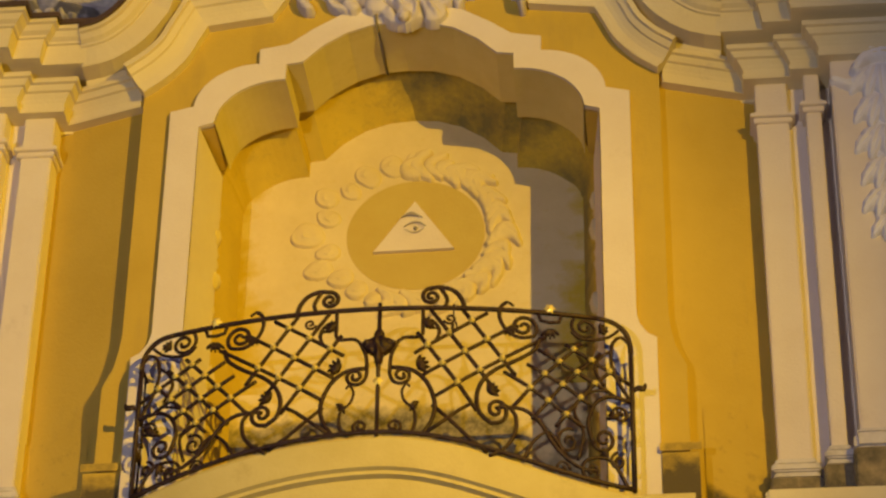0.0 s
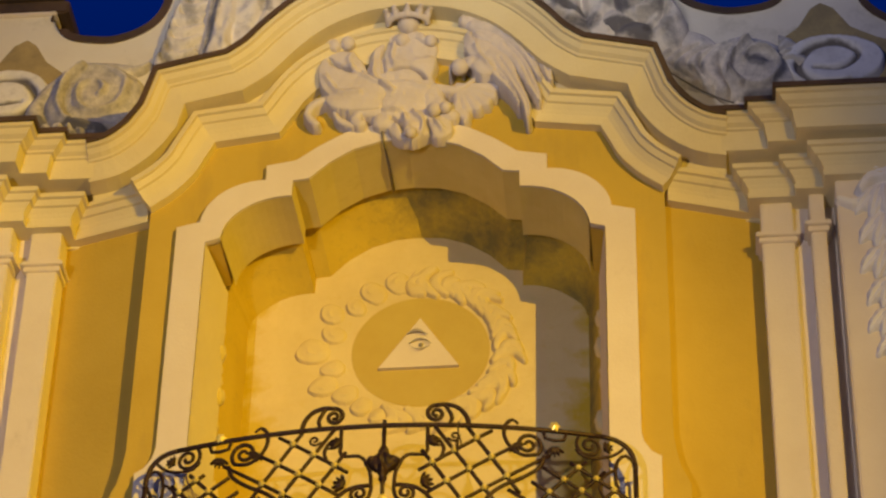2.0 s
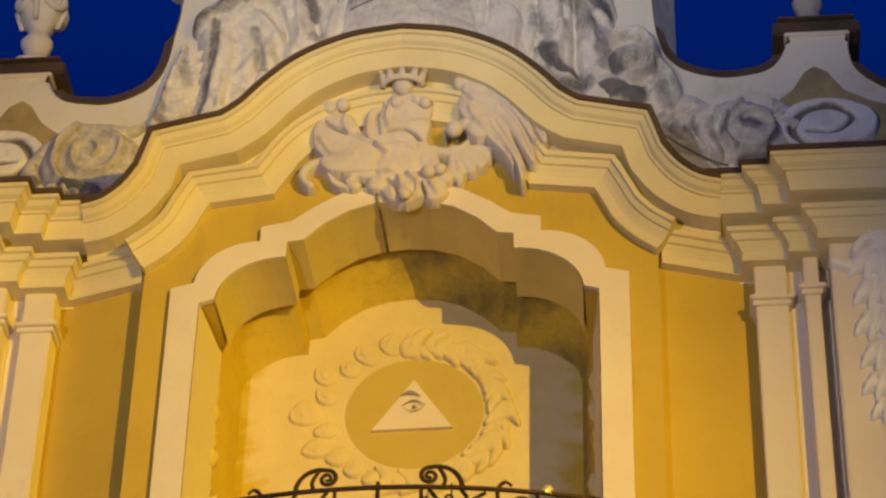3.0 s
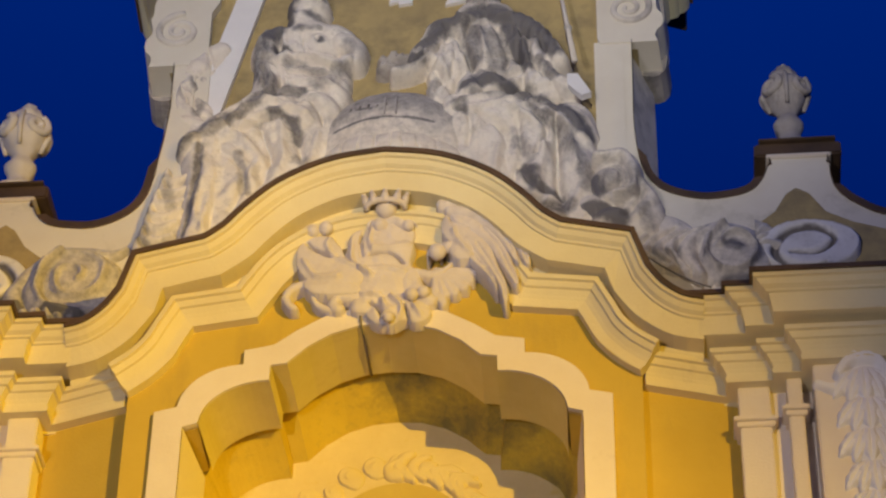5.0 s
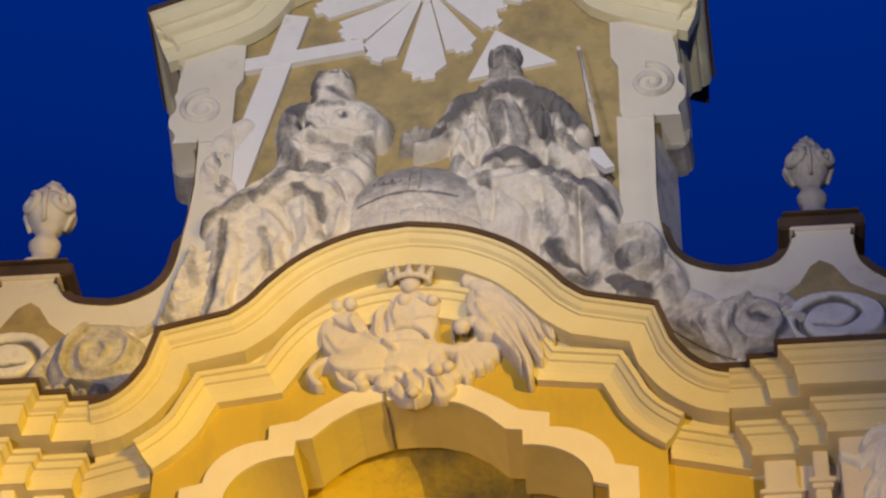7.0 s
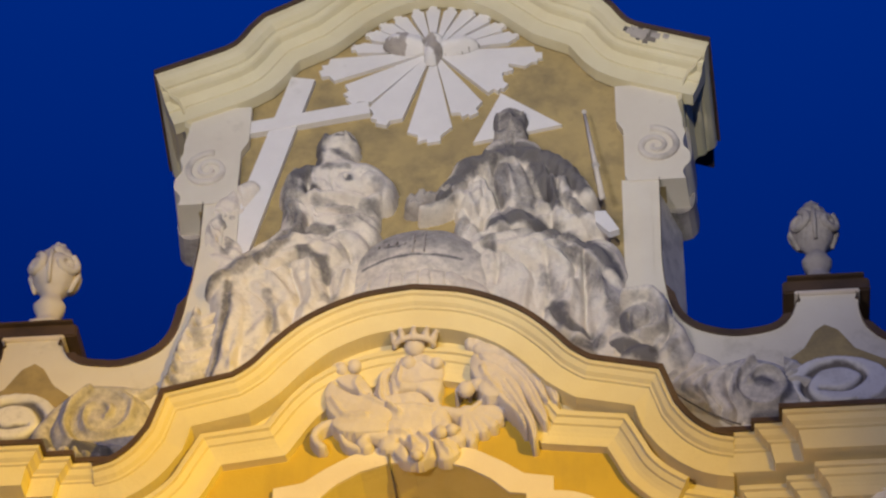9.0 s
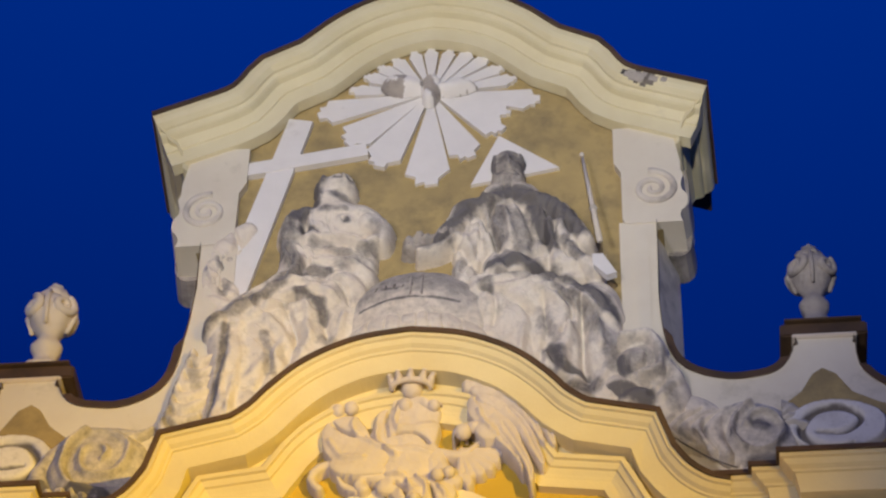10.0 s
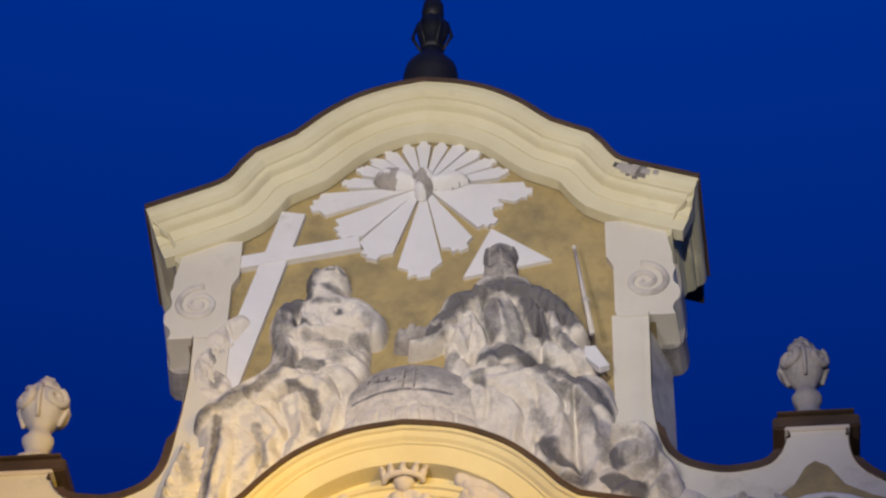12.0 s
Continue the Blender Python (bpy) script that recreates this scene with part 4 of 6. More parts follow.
# ---- gable: pilasters, capitals, reliefs ----
for s in (1, -1):
    gp = thing("gable_pilaster", "cream gable pilaster with a spiral volute capital", "pilaster", group="gable pilasters", kind="structure")
    cap = [(1.60, 19.05), (1.60, 18.62), (1.66, 18.50), (1.66, 17.95), (1.68, 17.88), (1.955, 17.88)] + smooth_path([(2.17, 17.88), (2.15, 17.95), (2.17, 18.02), (2.215, 18.08), (2.215, 18.2), (2.17, 18.27), (2.17, 18.36), (2.19, 18.44), (2.17, 18.50)], 0.04) + [(2.17, 18.62), (2.10, 19.05)]
    prism("capital", [(s * x, z) for x, z in cap], GY - 0.012, GY + 0.5, GABLE_WHITE, gp, widen=1.02)
    tube("volute", on(GY - 0.016, [(s * x, z) for x, z in spiral(1.93, 18.28, 0.215, 0.02, 100, -1.9, 48)]), [0.030, 0.030, 0.022, 0.02], STONE, gp, sides=8)
    prism("panel", [(s * x, z) for x, z in ((1.75, 16.2), (1.75, 17.8), (1.87, 17.8), (1.87, 16.2))], GY - 0.022, GY + 0.05, GABLE_WHITE, gp)
    # a bracket scroll behind, on the splayed side, its shade put into the grey
    brk = smooth_path([(2.00, 19.0), (2.20, 18.9), (2.24, 18.5), (2.19, 18.25), (2.24, 18.1), (2.22, 17.9), (2.12, 17.82), (1.98, 17.85)], 0.05)
    prism("side_bracket", [(s * x, z) for x, z in brk], GY + 0.36, GY + 0.70, STONE_GREY, gp, "console scroll with its shade in the grey colour", widen=1.015)

RY = GY + 0.075
# rays of glory
sun = thing("glory_rays", "whitewashed stucco sunburst with a dove at its centre", "sunburst")
for k, (a, r1, w) in enumerate(((-90, 1.17, 8.5), (-67, 0.93, 8), (-40, 0.84, 7.5), (-10, 0.99, 6.5), (-24, 0.78, 4.5), (-117, 1.02, 8.5), (-143, 0.95, 9), (-169, 1.04, 7), (10, 0.78, 5.5), (26, 0.72, 5.5), (41, 0.68, 6), (57, 0.64, 6.5), (74, 0.62, 6), (91, 0.62, 6.5), (108, 0.61, 6), (124, 0.62, 6.5), (140, 0.64, 6), (156, 0.68, 6), (172, 0.76, 5.5))):
    a, w = a + rnd.uniform(-1, 1), w * (1.3 if a < 0 else 1.1)
    pts = [(0.10, -w * 0.9), (r1 * rnd.uniform(0.86, 0.92), -w), (r1 * 0.915, -w * 0.5), (r1 * rnd.uniform(0.95, 0.99), -w * 0.48), (r1 * 0.96, -w * 0.12), (r1, -w * 0.1), (r1 * 0.99, w * 0.42), (r1 * 0.93, w * 0.45), (r1 * rnd.uniform(0.85, 0.92), w), (0.10, w * 0.9)]
    prism("ray", [(-0.01 + r * math.cos(radians(a + q)), 19.70 + r * math.sin(radians(a + q))) for r, q in pts], RY - 0.030 - 0.006 * (k % 3), RY + 0.02, BRIGHT, sun)
dove_items = [(0.0, 19.71, 0.10, 0.13, 0, 0.16), (-0.26, 19.76, 0.20, 0.10, -10, 0.15), (0.20, 19.70, 0.20, 0.07, 8, 0.13), (-0.02, 19.60, 0.07, 0.10, 0, 0.12)]
relief("dove", *extent(dove_items), blob_height(dove_items, 5, 0.15, 0.2), BRIGHT, RY - 0.05, sun, "grey-shaded stucco dove", mats=[BRIGHT, STONE_GREY], slot=lambda x, z: ((waves(x, z, 3, 0.35) + (np.abs(x) - 0.12) * 2) > 0.35).astype(int))

cross = thing("cross", "tall whitewashed leaning stucco cross", "cross")


def bar(a, b, w, name, y0, y1, parent, mat, taper=1.0):
    d = Vector((b[0] - a[0], b[1] - a[1])).normalized()
    n = Vector((-d.y, d.x)) * (w / 2)
    prism(name, [(a[0] + n.x, a[1] + n.y), (b[0] + n.x * taper, b[1] + n.y * taper), (b[0] - n.x * taper, b[1] - n.y * taper), (a[0] - n.x, a[1] - n.y)], y0, y1, mat, parent)


bar((-1.17, 19.42), (-1.66, 17.28), 0.22, "upright", RY - 0.055, RY, cross, BRIGHT, 1.15)
bar((-1.91, 18.76), (-0.56, 18.99), 0.15, "cross_arm", RY - 0.065, RY, cross, BRIGHT)


# the two seated figures; soot and fold shade are both put into their colour
lm = [(-0.80, 18.40, 0.18, 0.20, -20, 0.38), (-0.86, 18.20, 0.16, 0.18, 0, 0.36), (-1.04, 17.66, 0.22, 0.42, 0, 0.36), (-0.64, 17.62, 0.22, 0.36, 0, 0.36),
      (-0.84, 17.92, 0.36, 0.30, 0, 0.30), (-0.68, 18.00, 0.17, 0.14, 10, 0.37), (-0.96, 18.00, 0.15, 0.15, 0, 0.35), (-0.82, 17.58, 0.32, 0.24, 0, 0.36), (-0.60, 17.45, 0.20, 0.14, -20, 0.36),
      (-0.74, 16.92, 0.32, 0.50, 0, 0.33), (-0.86, 18.08, 0.28, 0.16, 0, 0.34), (-1.05, 17.30, 0.28, 0.20, 20, 0.36)]
ll = [([(-1.56, 18.06), (-1.72, 17.84), (-1.80, 17.56), (-1.74, 17.30), (-1.62, 17.06)], (0.10, 0.14, 0.13, 0.16, 0.16), 0.21), ([(-1.76, 16.88), (-1.50, 17.08), (-1.24, 17.26), (-1.10, 17.50)], (0.10, 0.15, 0.17, 0.16), 0.44), ([(-1.08, 18.08), (-1.16, 17.92), (-1.10, 17.82)], (0.12, 0.13, 0.11), 0.38), ([(-1.10, 17.84), (-0.88, 17.80), (-0.62, 17.70), (-0.42, 17.74)], (0.09, 0.085, 0.075, 0.06), 0.46),
      ([(-0.52, 18.02), (-0.38, 17.90), (-0.37, 17.76)], (0.11, 0.10, 0.08), 0.40), ([(-0.95, 17.22), (-1.35, 17.02), (-1.70, 16.84)], (0.25, 0.23, 0.17), 0.46), ([(-0.70, 17.25), (-0.98, 16.98)], (0.22, 0.25), 0.44),
      ([(-1.64, 16.80), (-1.60, 16.30), (-1.60, 15.80)], (0.18, 0.17, 0.18), 0.46), ([(-1.32, 16.88), (-1.30, 16.30), (-1.36, 15.80)], (0.24, 0.26, 0.28), 0.40), ([(-0.92, 16.85), (-0.90, 16.30)], (0.32, 0.36), 0.36)]
lr = [([(-1.02, 18.10), (-1.06, 17.86), (-1.00, 17.62), (-1.04, 17.40)], (0.03, 0.04, 0.03), -0.07), ([(-1.16, 17.70), (-1.12, 17.50), (-1.18, 17.32)], (0.03, 0.04), -0.05), ([(-0.94, 17.70), (-0.72, 17.60), (-0.50, 17.62)], (0.025, 0.03, 0.02), -0.07), ([(-0.92, 17.90), (-0.70, 17.82), (-0.48, 17.86)], (0.025, 0.03, 0.02), -0.06), ([(-0.52, 17.92), (-0.56, 17.78)], (0.03, 0.02), -0.05), ([(-1.48, 17.06), (-1.26, 16.98), (-1.06, 17.10)], (0.03, 0.04, 0.03), -0.06), ([(-0.86, 17.36), (-0.70, 17.24), (-0.62, 17.02)], (0.03, 0.04, 0.03), -0.06), ([(-1.88, 16.74), (-1.62, 16.94), (-1.30, 17.14), (-1.07, 17.41), (-1.20, 17.70), (-1.16, 18.10)], (0.06, 0.08, 0.09, 0.08, 0.07), 0.06),
      ([(-1.62, 16.86), (-1.63, 16.38), (-1.70, 15.84)], (0.035, 0.045, 0.04), -0.03), ([(-1.50, 16.80), (-1.48, 16.4), (-1.54, 15.9)], (0.05, 0.07, 0.05), 0.05), ([(-1.44, 16.76), (-1.30, 16.62), (-1.24, 16.36), (-1.36, 16.1)], (0.03, 0.05, 0.03), -0.04),
      ([(-1.30, 16.92), (-1.14, 16.66), (-1.20, 16.44), (-1.06, 16.3)], (0.05, 0.08, 0.05), 0.06), ([(-1.18, 17.02), (-1.05, 16.75), (-1.10, 16.3)], (0.035, 0.04), -0.07), ([(-1.0, 17.10), (-0.92, 16.8), (-0.98, 16.4)], (0.05, 0.07), 0.05),
      ([(-1.30, 17.08), (-1.00, 17.06), (-0.82, 16.92), (-0.78, 16.66)], (0.03, 0.05, 0.03), -0.06), ([(-1.12, 17.26), (-0.90, 17.20), (-0.72, 17.04)], (0.03, 0.05, 0.03), 0.04), ([(-1.08, 17.36), (-0.84, 17.34), (-0.62, 17.40)], (0.03, 0.04, 0.03), -0.05),
      ([(-0.95, 17.62), (-0.80, 17.56), (-0.64, 17.60)], (0.03, 0.03), -0.035), ([(-0.98, 17.48), (-0.78, 17.44), (-0.6, 17.5)], (0.03, 0.05), 0.03), ([(-0.84, 18.1), (-0.83, 17.86)], (0.03, 0.02), -0.03), ([(-0.69, 18.0), (-0.685, 17.99)], (0.03, 0.03), -0.06),
      ([(-1.06, 17.94), (-0.98, 17.93)], (0.018, 0.018), -0.06), ([(-1.06, 17.89), (-0.97, 17.88)], (0.018, 0.018), -0.06), ([(-0.90, 18.54), (-0.94, 18.38), (-0.92, 18.22)], (0.03, 0.03), 0.03),
      ([(-0.74, 18.46), (-0.71, 18.38)], (0.025, 0.03), 0.04), ([(-0.80, 18.47), (-0.76, 18.46)], (0.02, 0.02), -0.04), ([(-0.68, 18.46), (-0.66, 18.45)], (0.02, 0.02), -0.04), ([(-0.77, 18.30), (-0.68, 18.29)], (0.02, 0.02), -0.03), ([(-0.66, 16.9), (-0.72, 16.6)], (0.04, 0.06), 0.05),
      ([(-1.80, 17.80), (-1.70, 17.62), (-1.76, 17.4), (-1.64, 17.26)], (0.03, 0.04, 0.03), -0.05), ([(-1.66, 18.02), (-1.62, 17.84), (-1.72, 17.72)], (0.03, 0.03), -0.05), ([(-1.86, 17.62), (-1.80, 17.42)], (0.03, 0.03), 0.04)]


def raised(items, cx, by, half):
    """Lifts the head parts of a figure: anything about the axis cx above the shoulders."""
    def up(x, z):
        return z + by * min(1.0, max(0.0, (z - 18.06) / 0.16)) * (abs(x - cx) < half)
    return [((m[0], up(m[0], m[1])) + tuple(m[2:])) if not isinstance(m[0], list) else ([(x, up(x, z)) for x, z in m[0]],) + tuple(m[1:]) for m in items]


lm = lm + [(-0.90, 18.44, 0.10, 0.12, 20, 0.34), (-0.72, 18.45, 0.11, 0.11, 30, 0.38), (-0.86, 18.26, 0.15, 0.12, 0, 0.36), (-0.58, 18.10, 0.20, 0.16, -20, 0.37), (-1.02, 18.10, 0.20, 0.16, 25, 0.36), (-0.80, 18.12, 0.34, 0.17, 0, 0.37)]
lm, lr = raised(lm, -0.8, 0.06, 0.24), raised(lr, -0.8, 0.06, 0.24)
# the stroke down the outer leg is a shadow put into the colour
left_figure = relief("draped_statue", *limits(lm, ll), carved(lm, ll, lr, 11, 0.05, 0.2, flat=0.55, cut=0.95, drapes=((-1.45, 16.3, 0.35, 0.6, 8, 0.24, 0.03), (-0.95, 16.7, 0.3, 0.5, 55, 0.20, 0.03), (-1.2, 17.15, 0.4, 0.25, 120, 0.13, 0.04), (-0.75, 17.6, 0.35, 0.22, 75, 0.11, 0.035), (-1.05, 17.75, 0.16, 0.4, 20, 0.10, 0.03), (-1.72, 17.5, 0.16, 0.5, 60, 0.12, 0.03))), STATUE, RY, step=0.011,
                     dirt_paint_shade=dirt_shade_strokes(raised([([(-1.88, 16.74), (-1.62, 16.94), (-1.30, 17.14), (-1.07, 17.41), (-1.20, 17.70), (-1.18, 18.05)], (0.06, 0.07, 0.08, 0.09), 0.58), ([(-1.62, 16.80), (-1.63, 16.38), (-1.70, 15.84)], (0.04, 0.05, 0.03), 0.62),
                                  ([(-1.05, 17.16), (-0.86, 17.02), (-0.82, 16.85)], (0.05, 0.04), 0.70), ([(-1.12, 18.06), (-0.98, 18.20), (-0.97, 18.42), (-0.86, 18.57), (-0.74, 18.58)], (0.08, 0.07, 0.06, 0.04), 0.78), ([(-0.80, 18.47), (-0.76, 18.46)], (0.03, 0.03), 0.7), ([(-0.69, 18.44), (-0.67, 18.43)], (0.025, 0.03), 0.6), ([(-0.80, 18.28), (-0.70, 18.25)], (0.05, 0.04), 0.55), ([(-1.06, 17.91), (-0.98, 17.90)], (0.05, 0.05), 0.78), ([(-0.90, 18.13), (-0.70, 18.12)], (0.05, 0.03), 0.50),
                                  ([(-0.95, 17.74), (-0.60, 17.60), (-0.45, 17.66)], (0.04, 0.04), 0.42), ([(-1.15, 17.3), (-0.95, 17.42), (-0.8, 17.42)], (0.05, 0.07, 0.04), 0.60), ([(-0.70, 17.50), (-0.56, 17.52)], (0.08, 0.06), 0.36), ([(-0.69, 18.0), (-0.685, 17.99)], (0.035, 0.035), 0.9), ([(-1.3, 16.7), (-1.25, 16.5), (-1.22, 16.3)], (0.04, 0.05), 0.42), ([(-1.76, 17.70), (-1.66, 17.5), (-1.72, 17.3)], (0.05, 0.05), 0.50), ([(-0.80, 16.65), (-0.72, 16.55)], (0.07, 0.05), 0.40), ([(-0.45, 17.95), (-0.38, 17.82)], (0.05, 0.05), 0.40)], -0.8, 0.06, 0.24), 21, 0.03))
tagged(left_figure, "pale weathered draped seated stucco figure in high relief", "statue")
rm = [(0.69, 18.54, 0.145, 0.20, 0, 0.38), (0.69, 18.62, 0.165, 0.15, 0, 0.35), (0.69, 18.33, 0.11, 0.14, 0, 0.41), (0.69, 18.20, 0.15, 0.14, 0, 0.34),
      (0.74, 17.98, 0.42, 0.28, 0, 0.33), (0.72, 17.88, 0.22, 0.32, 0, 0.39), (0.80, 17.52, 0.30, 0.24, 0, 0.41), (0.42, 17.72, 0.19, 0.28, -25, 0.38), (0.32, 17.38, 0.10, 0.20, 10, 0.34), (0.58, 17.38, 0.14, 0.18, 0, 0.38),
      (1.20, 17.45, 0.16, 0.28, 25, 0.38), (0.62, 16.98, 0.24, 0.28, 0, 0.46), (1.48, 16.95, 0.16, 0.30, 20, 0.40), (0.46, 17.15, 0.12, 0.26, 0, 0.38)]
rl = [([(0.62, 18.20), (0.36, 18.12), (0.22, 17.92), (0.10, 17.72)], (0.10, 0.13, 0.12, 0.06), 0.38), ([(0.28, 17.74), (0.10, 17.64), (-0.06, 17.60)], (0.08, 0.06, 0.045), 0.40), ([(0.80, 18.20), (1.06, 18.10), (1.26, 17.82), (1.34, 17.66)], (0.10, 0.13, 0.12, 0.08), 0.40),
      ([(1.10, 17.86), (1.20, 17.54), (1.42, 17.27)], (0.12, 0.13, 0.07), 0.42), ([(0.60, 17.12), (0.96, 17.06), (1.38, 16.86)], (0.22, 0.25, 0.22), 0.47), ([(1.10, 16.85), (1.12, 16.30), (1.16, 15.85)], (0.28, 0.28, 0.30), 0.42), ([(1.42, 16.80), (1.46, 16.3), (1.5, 15.9)], (0.20, 0.20, 0.20), 0.40), ([(0.66, 16.90), (0.74, 16.30)], (0.28, 0.32), 0.38)]
rr_ = [([(0.38, 18.10), (0.50, 17.98), (0.52, 17.78)], (0.03, 0.03), -0.06), ([(1.00, 17.98), (1.16, 17.84), (1.22, 17.66)], (0.03, 0.03), -0.05), ([(0.48, 18.16), (0.70, 18.10), (0.94, 18.16)], (0.03, 0.04, 0.03), 0.05), ([(0.24, 17.66), (0.34, 17.54), (0.32, 17.34)], (0.03, 0.03), -0.05), ([(0.54, 17.06), (0.74, 16.98), (0.92, 16.84)], (0.03, 0.04, 0.03), -0.06), ([(1.12, 17.00), (1.22, 16.80), (1.14, 16.56)], (0.03, 0.04, 0.03), -0.06), ([(0.52, 17.30), (0.74, 17.42), (1.00, 17.30), (1.28, 17.12), (1.58, 16.72)], (0.05, 0.07, 0.08, 0.06), 0.06), ([(0.56, 17.22), (0.80, 17.30), (1.06, 17.16), (1.30, 16.98)], (0.03, 0.04, 0.03), -0.06),
       ([(0.56, 18.10), (0.56, 17.80), (0.62, 17.55)], (0.03, 0.04), -0.06), ([(0.66, 18.05), (0.72, 17.80), (0.70, 17.6)], (0.03, 0.04), 0.04), ([(0.80, 18.05), (0.92, 17.75), (0.90, 17.5)], (0.03, 0.04), -0.05), ([(0.95, 18.05), (1.05, 17.72), (1.10, 17.40)], (0.04, 0.05), 0.06), ([(1.06, 17.90), (1.12, 17.60), (1.26, 17.38)], (0.025, 0.03), -0.06),
       ([(0.60, 17.70), (0.78, 17.60), (0.96, 17.64)], (0.03, 0.05), 0.035), ([(0.62, 17.60), (0.80, 17.48), (1.0, 17.50)], (0.03, 0.03), -0.04), ([(0.36, 17.95), (0.34, 17.7), (0.42, 17.5)], (0.03, 0.04), 0.04), ([(0.46, 17.90), (0.45, 17.62), (0.36, 17.42)], (0.03, 0.03), -0.05), ([(0.48, 17.12), (0.60, 16.98), (0.58, 16.72)], (0.03, 0.04), -0.06),
       ([(0.86, 17.06), (1.08, 16.92), (1.20, 16.60), (1.16, 16.2)], (0.04, 0.06), 0.05), ([(0.98, 16.98), (1.02, 16.60), (0.96, 16.3)], (0.04, 0.05), -0.06), ([(1.30, 16.90), (1.30, 16.5), (1.36, 16.1)], (0.04, 0.05), -0.08), ([(1.22, 16.98), (1.40, 16.78), (1.45, 16.4)], (0.04, 0.05), 0.05), ([(0.78, 16.95), (0.86, 16.7), (0.80, 16.4)], (0.04, 0.06), 0.05), ([(1.02, 16.46), (1.12, 16.22), (1.30, 16.12)], (0.05, 0.05), -0.06),
       ([(0.57, 18.66), (0.55, 18.50), (0.58, 18.36)], (0.035, 0.035), 0.04), ([(0.82, 18.66), (0.84, 18.50), (0.80, 18.36)], (0.035, 0.035), 0.04), ([(0.62, 18.58), (0.65, 18.57)], (0.025, 0.025), -0.05), ([(0.73, 18.57), (0.76, 18.58)], (0.025, 0.025), -0.05), ([(0.69, 18.58), (0.69, 18.47)], (0.025, 0.03), 0.04), ([(0.64, 18.40), (0.74, 18.40)], (0.02, 0.02), -0.04), ([(0.66, 18.34), (0.66, 18.22)], (0.015, 0.015), -0.03), ([(0.73, 18.34), (0.73, 18.22)], (0.015, 0.015), -0.03)]
rm = rm + [(0.69, 18.36, 0.15, 0.16, 0, 0.39), (0.60, 18.24, 0.18, 0.12, 15, 0.36), (0.80, 18.24, 0.18, 0.12, -15, 0.36)]
rm, rr_ = raised(rm, 0.69, 0.07, 0.24), raised(rr_, 0.69, 0.07, 0.24)
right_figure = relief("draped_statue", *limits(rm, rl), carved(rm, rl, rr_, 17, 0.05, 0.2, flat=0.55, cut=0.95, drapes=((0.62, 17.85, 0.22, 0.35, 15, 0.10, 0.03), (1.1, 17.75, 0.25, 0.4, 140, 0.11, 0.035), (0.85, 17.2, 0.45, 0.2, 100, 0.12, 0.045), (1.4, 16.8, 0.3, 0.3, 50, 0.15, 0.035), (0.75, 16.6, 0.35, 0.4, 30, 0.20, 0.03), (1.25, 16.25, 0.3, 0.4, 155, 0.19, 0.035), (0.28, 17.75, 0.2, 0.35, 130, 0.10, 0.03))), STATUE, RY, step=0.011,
                      dirt_paint_shade=dirt_shade_strokes(raised([([(0.69, 18.58), (0.69, 18.36)], (0.18, 0.16), 0.56), ([(0.56, 18.60), (0.55, 18.45)], (0.05, 0.05), 0.80), ([(0.83, 18.60), (0.84, 18.45)], (0.05, 0.05), 0.80), ([(0.58, 18.74), (0.80, 18.74)], (0.05, 0.05), 0.75), ([(0.62, 18.58), (0.77, 18.58)], (0.025, 0.025), 0.75),
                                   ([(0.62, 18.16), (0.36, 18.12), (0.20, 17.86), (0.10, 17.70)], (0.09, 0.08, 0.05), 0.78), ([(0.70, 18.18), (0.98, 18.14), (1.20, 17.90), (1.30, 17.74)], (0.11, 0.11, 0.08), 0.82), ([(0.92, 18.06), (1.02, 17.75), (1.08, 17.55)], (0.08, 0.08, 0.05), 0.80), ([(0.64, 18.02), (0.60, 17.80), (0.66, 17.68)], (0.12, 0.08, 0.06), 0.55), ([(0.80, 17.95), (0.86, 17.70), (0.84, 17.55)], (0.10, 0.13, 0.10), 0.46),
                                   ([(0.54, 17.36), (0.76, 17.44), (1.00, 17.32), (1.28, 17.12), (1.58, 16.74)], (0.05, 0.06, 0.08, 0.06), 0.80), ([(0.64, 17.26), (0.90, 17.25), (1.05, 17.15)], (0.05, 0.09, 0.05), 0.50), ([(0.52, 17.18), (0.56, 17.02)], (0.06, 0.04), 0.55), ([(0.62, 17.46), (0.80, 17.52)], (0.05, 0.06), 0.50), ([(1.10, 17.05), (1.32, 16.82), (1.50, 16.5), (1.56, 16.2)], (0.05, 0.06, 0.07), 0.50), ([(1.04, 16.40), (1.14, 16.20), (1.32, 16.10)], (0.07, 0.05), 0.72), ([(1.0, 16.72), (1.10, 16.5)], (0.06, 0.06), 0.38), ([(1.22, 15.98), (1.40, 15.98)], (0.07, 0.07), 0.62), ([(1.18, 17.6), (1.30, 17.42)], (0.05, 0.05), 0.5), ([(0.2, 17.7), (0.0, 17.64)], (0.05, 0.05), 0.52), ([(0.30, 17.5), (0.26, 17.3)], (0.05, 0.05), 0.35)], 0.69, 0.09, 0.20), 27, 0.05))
tagged(right_figure, "draped seated stucco figure with dark grey weathered mantle", "statue")
tagged(prism("triangular_nimbus", [(0.60, 19.10), (1.13, 18.66), (0.36, 18.50)], RY - 0.035, RY + 0.01, BRIGHT), "white flat triangular stucco panel behind the figure", "panel")
sceptre = thing("sceptre", "slender grey stucco staff leaning beside the figure", "staff")
tube("staff", [(1.335, RY - 0.14, 18.66), (1.40, RY - 0.20, 18.1), (1.47, RY - 0.28, 17.5)], [0.012, 0.019, 0.026], STONE_PALE, sceptre, sides=10)
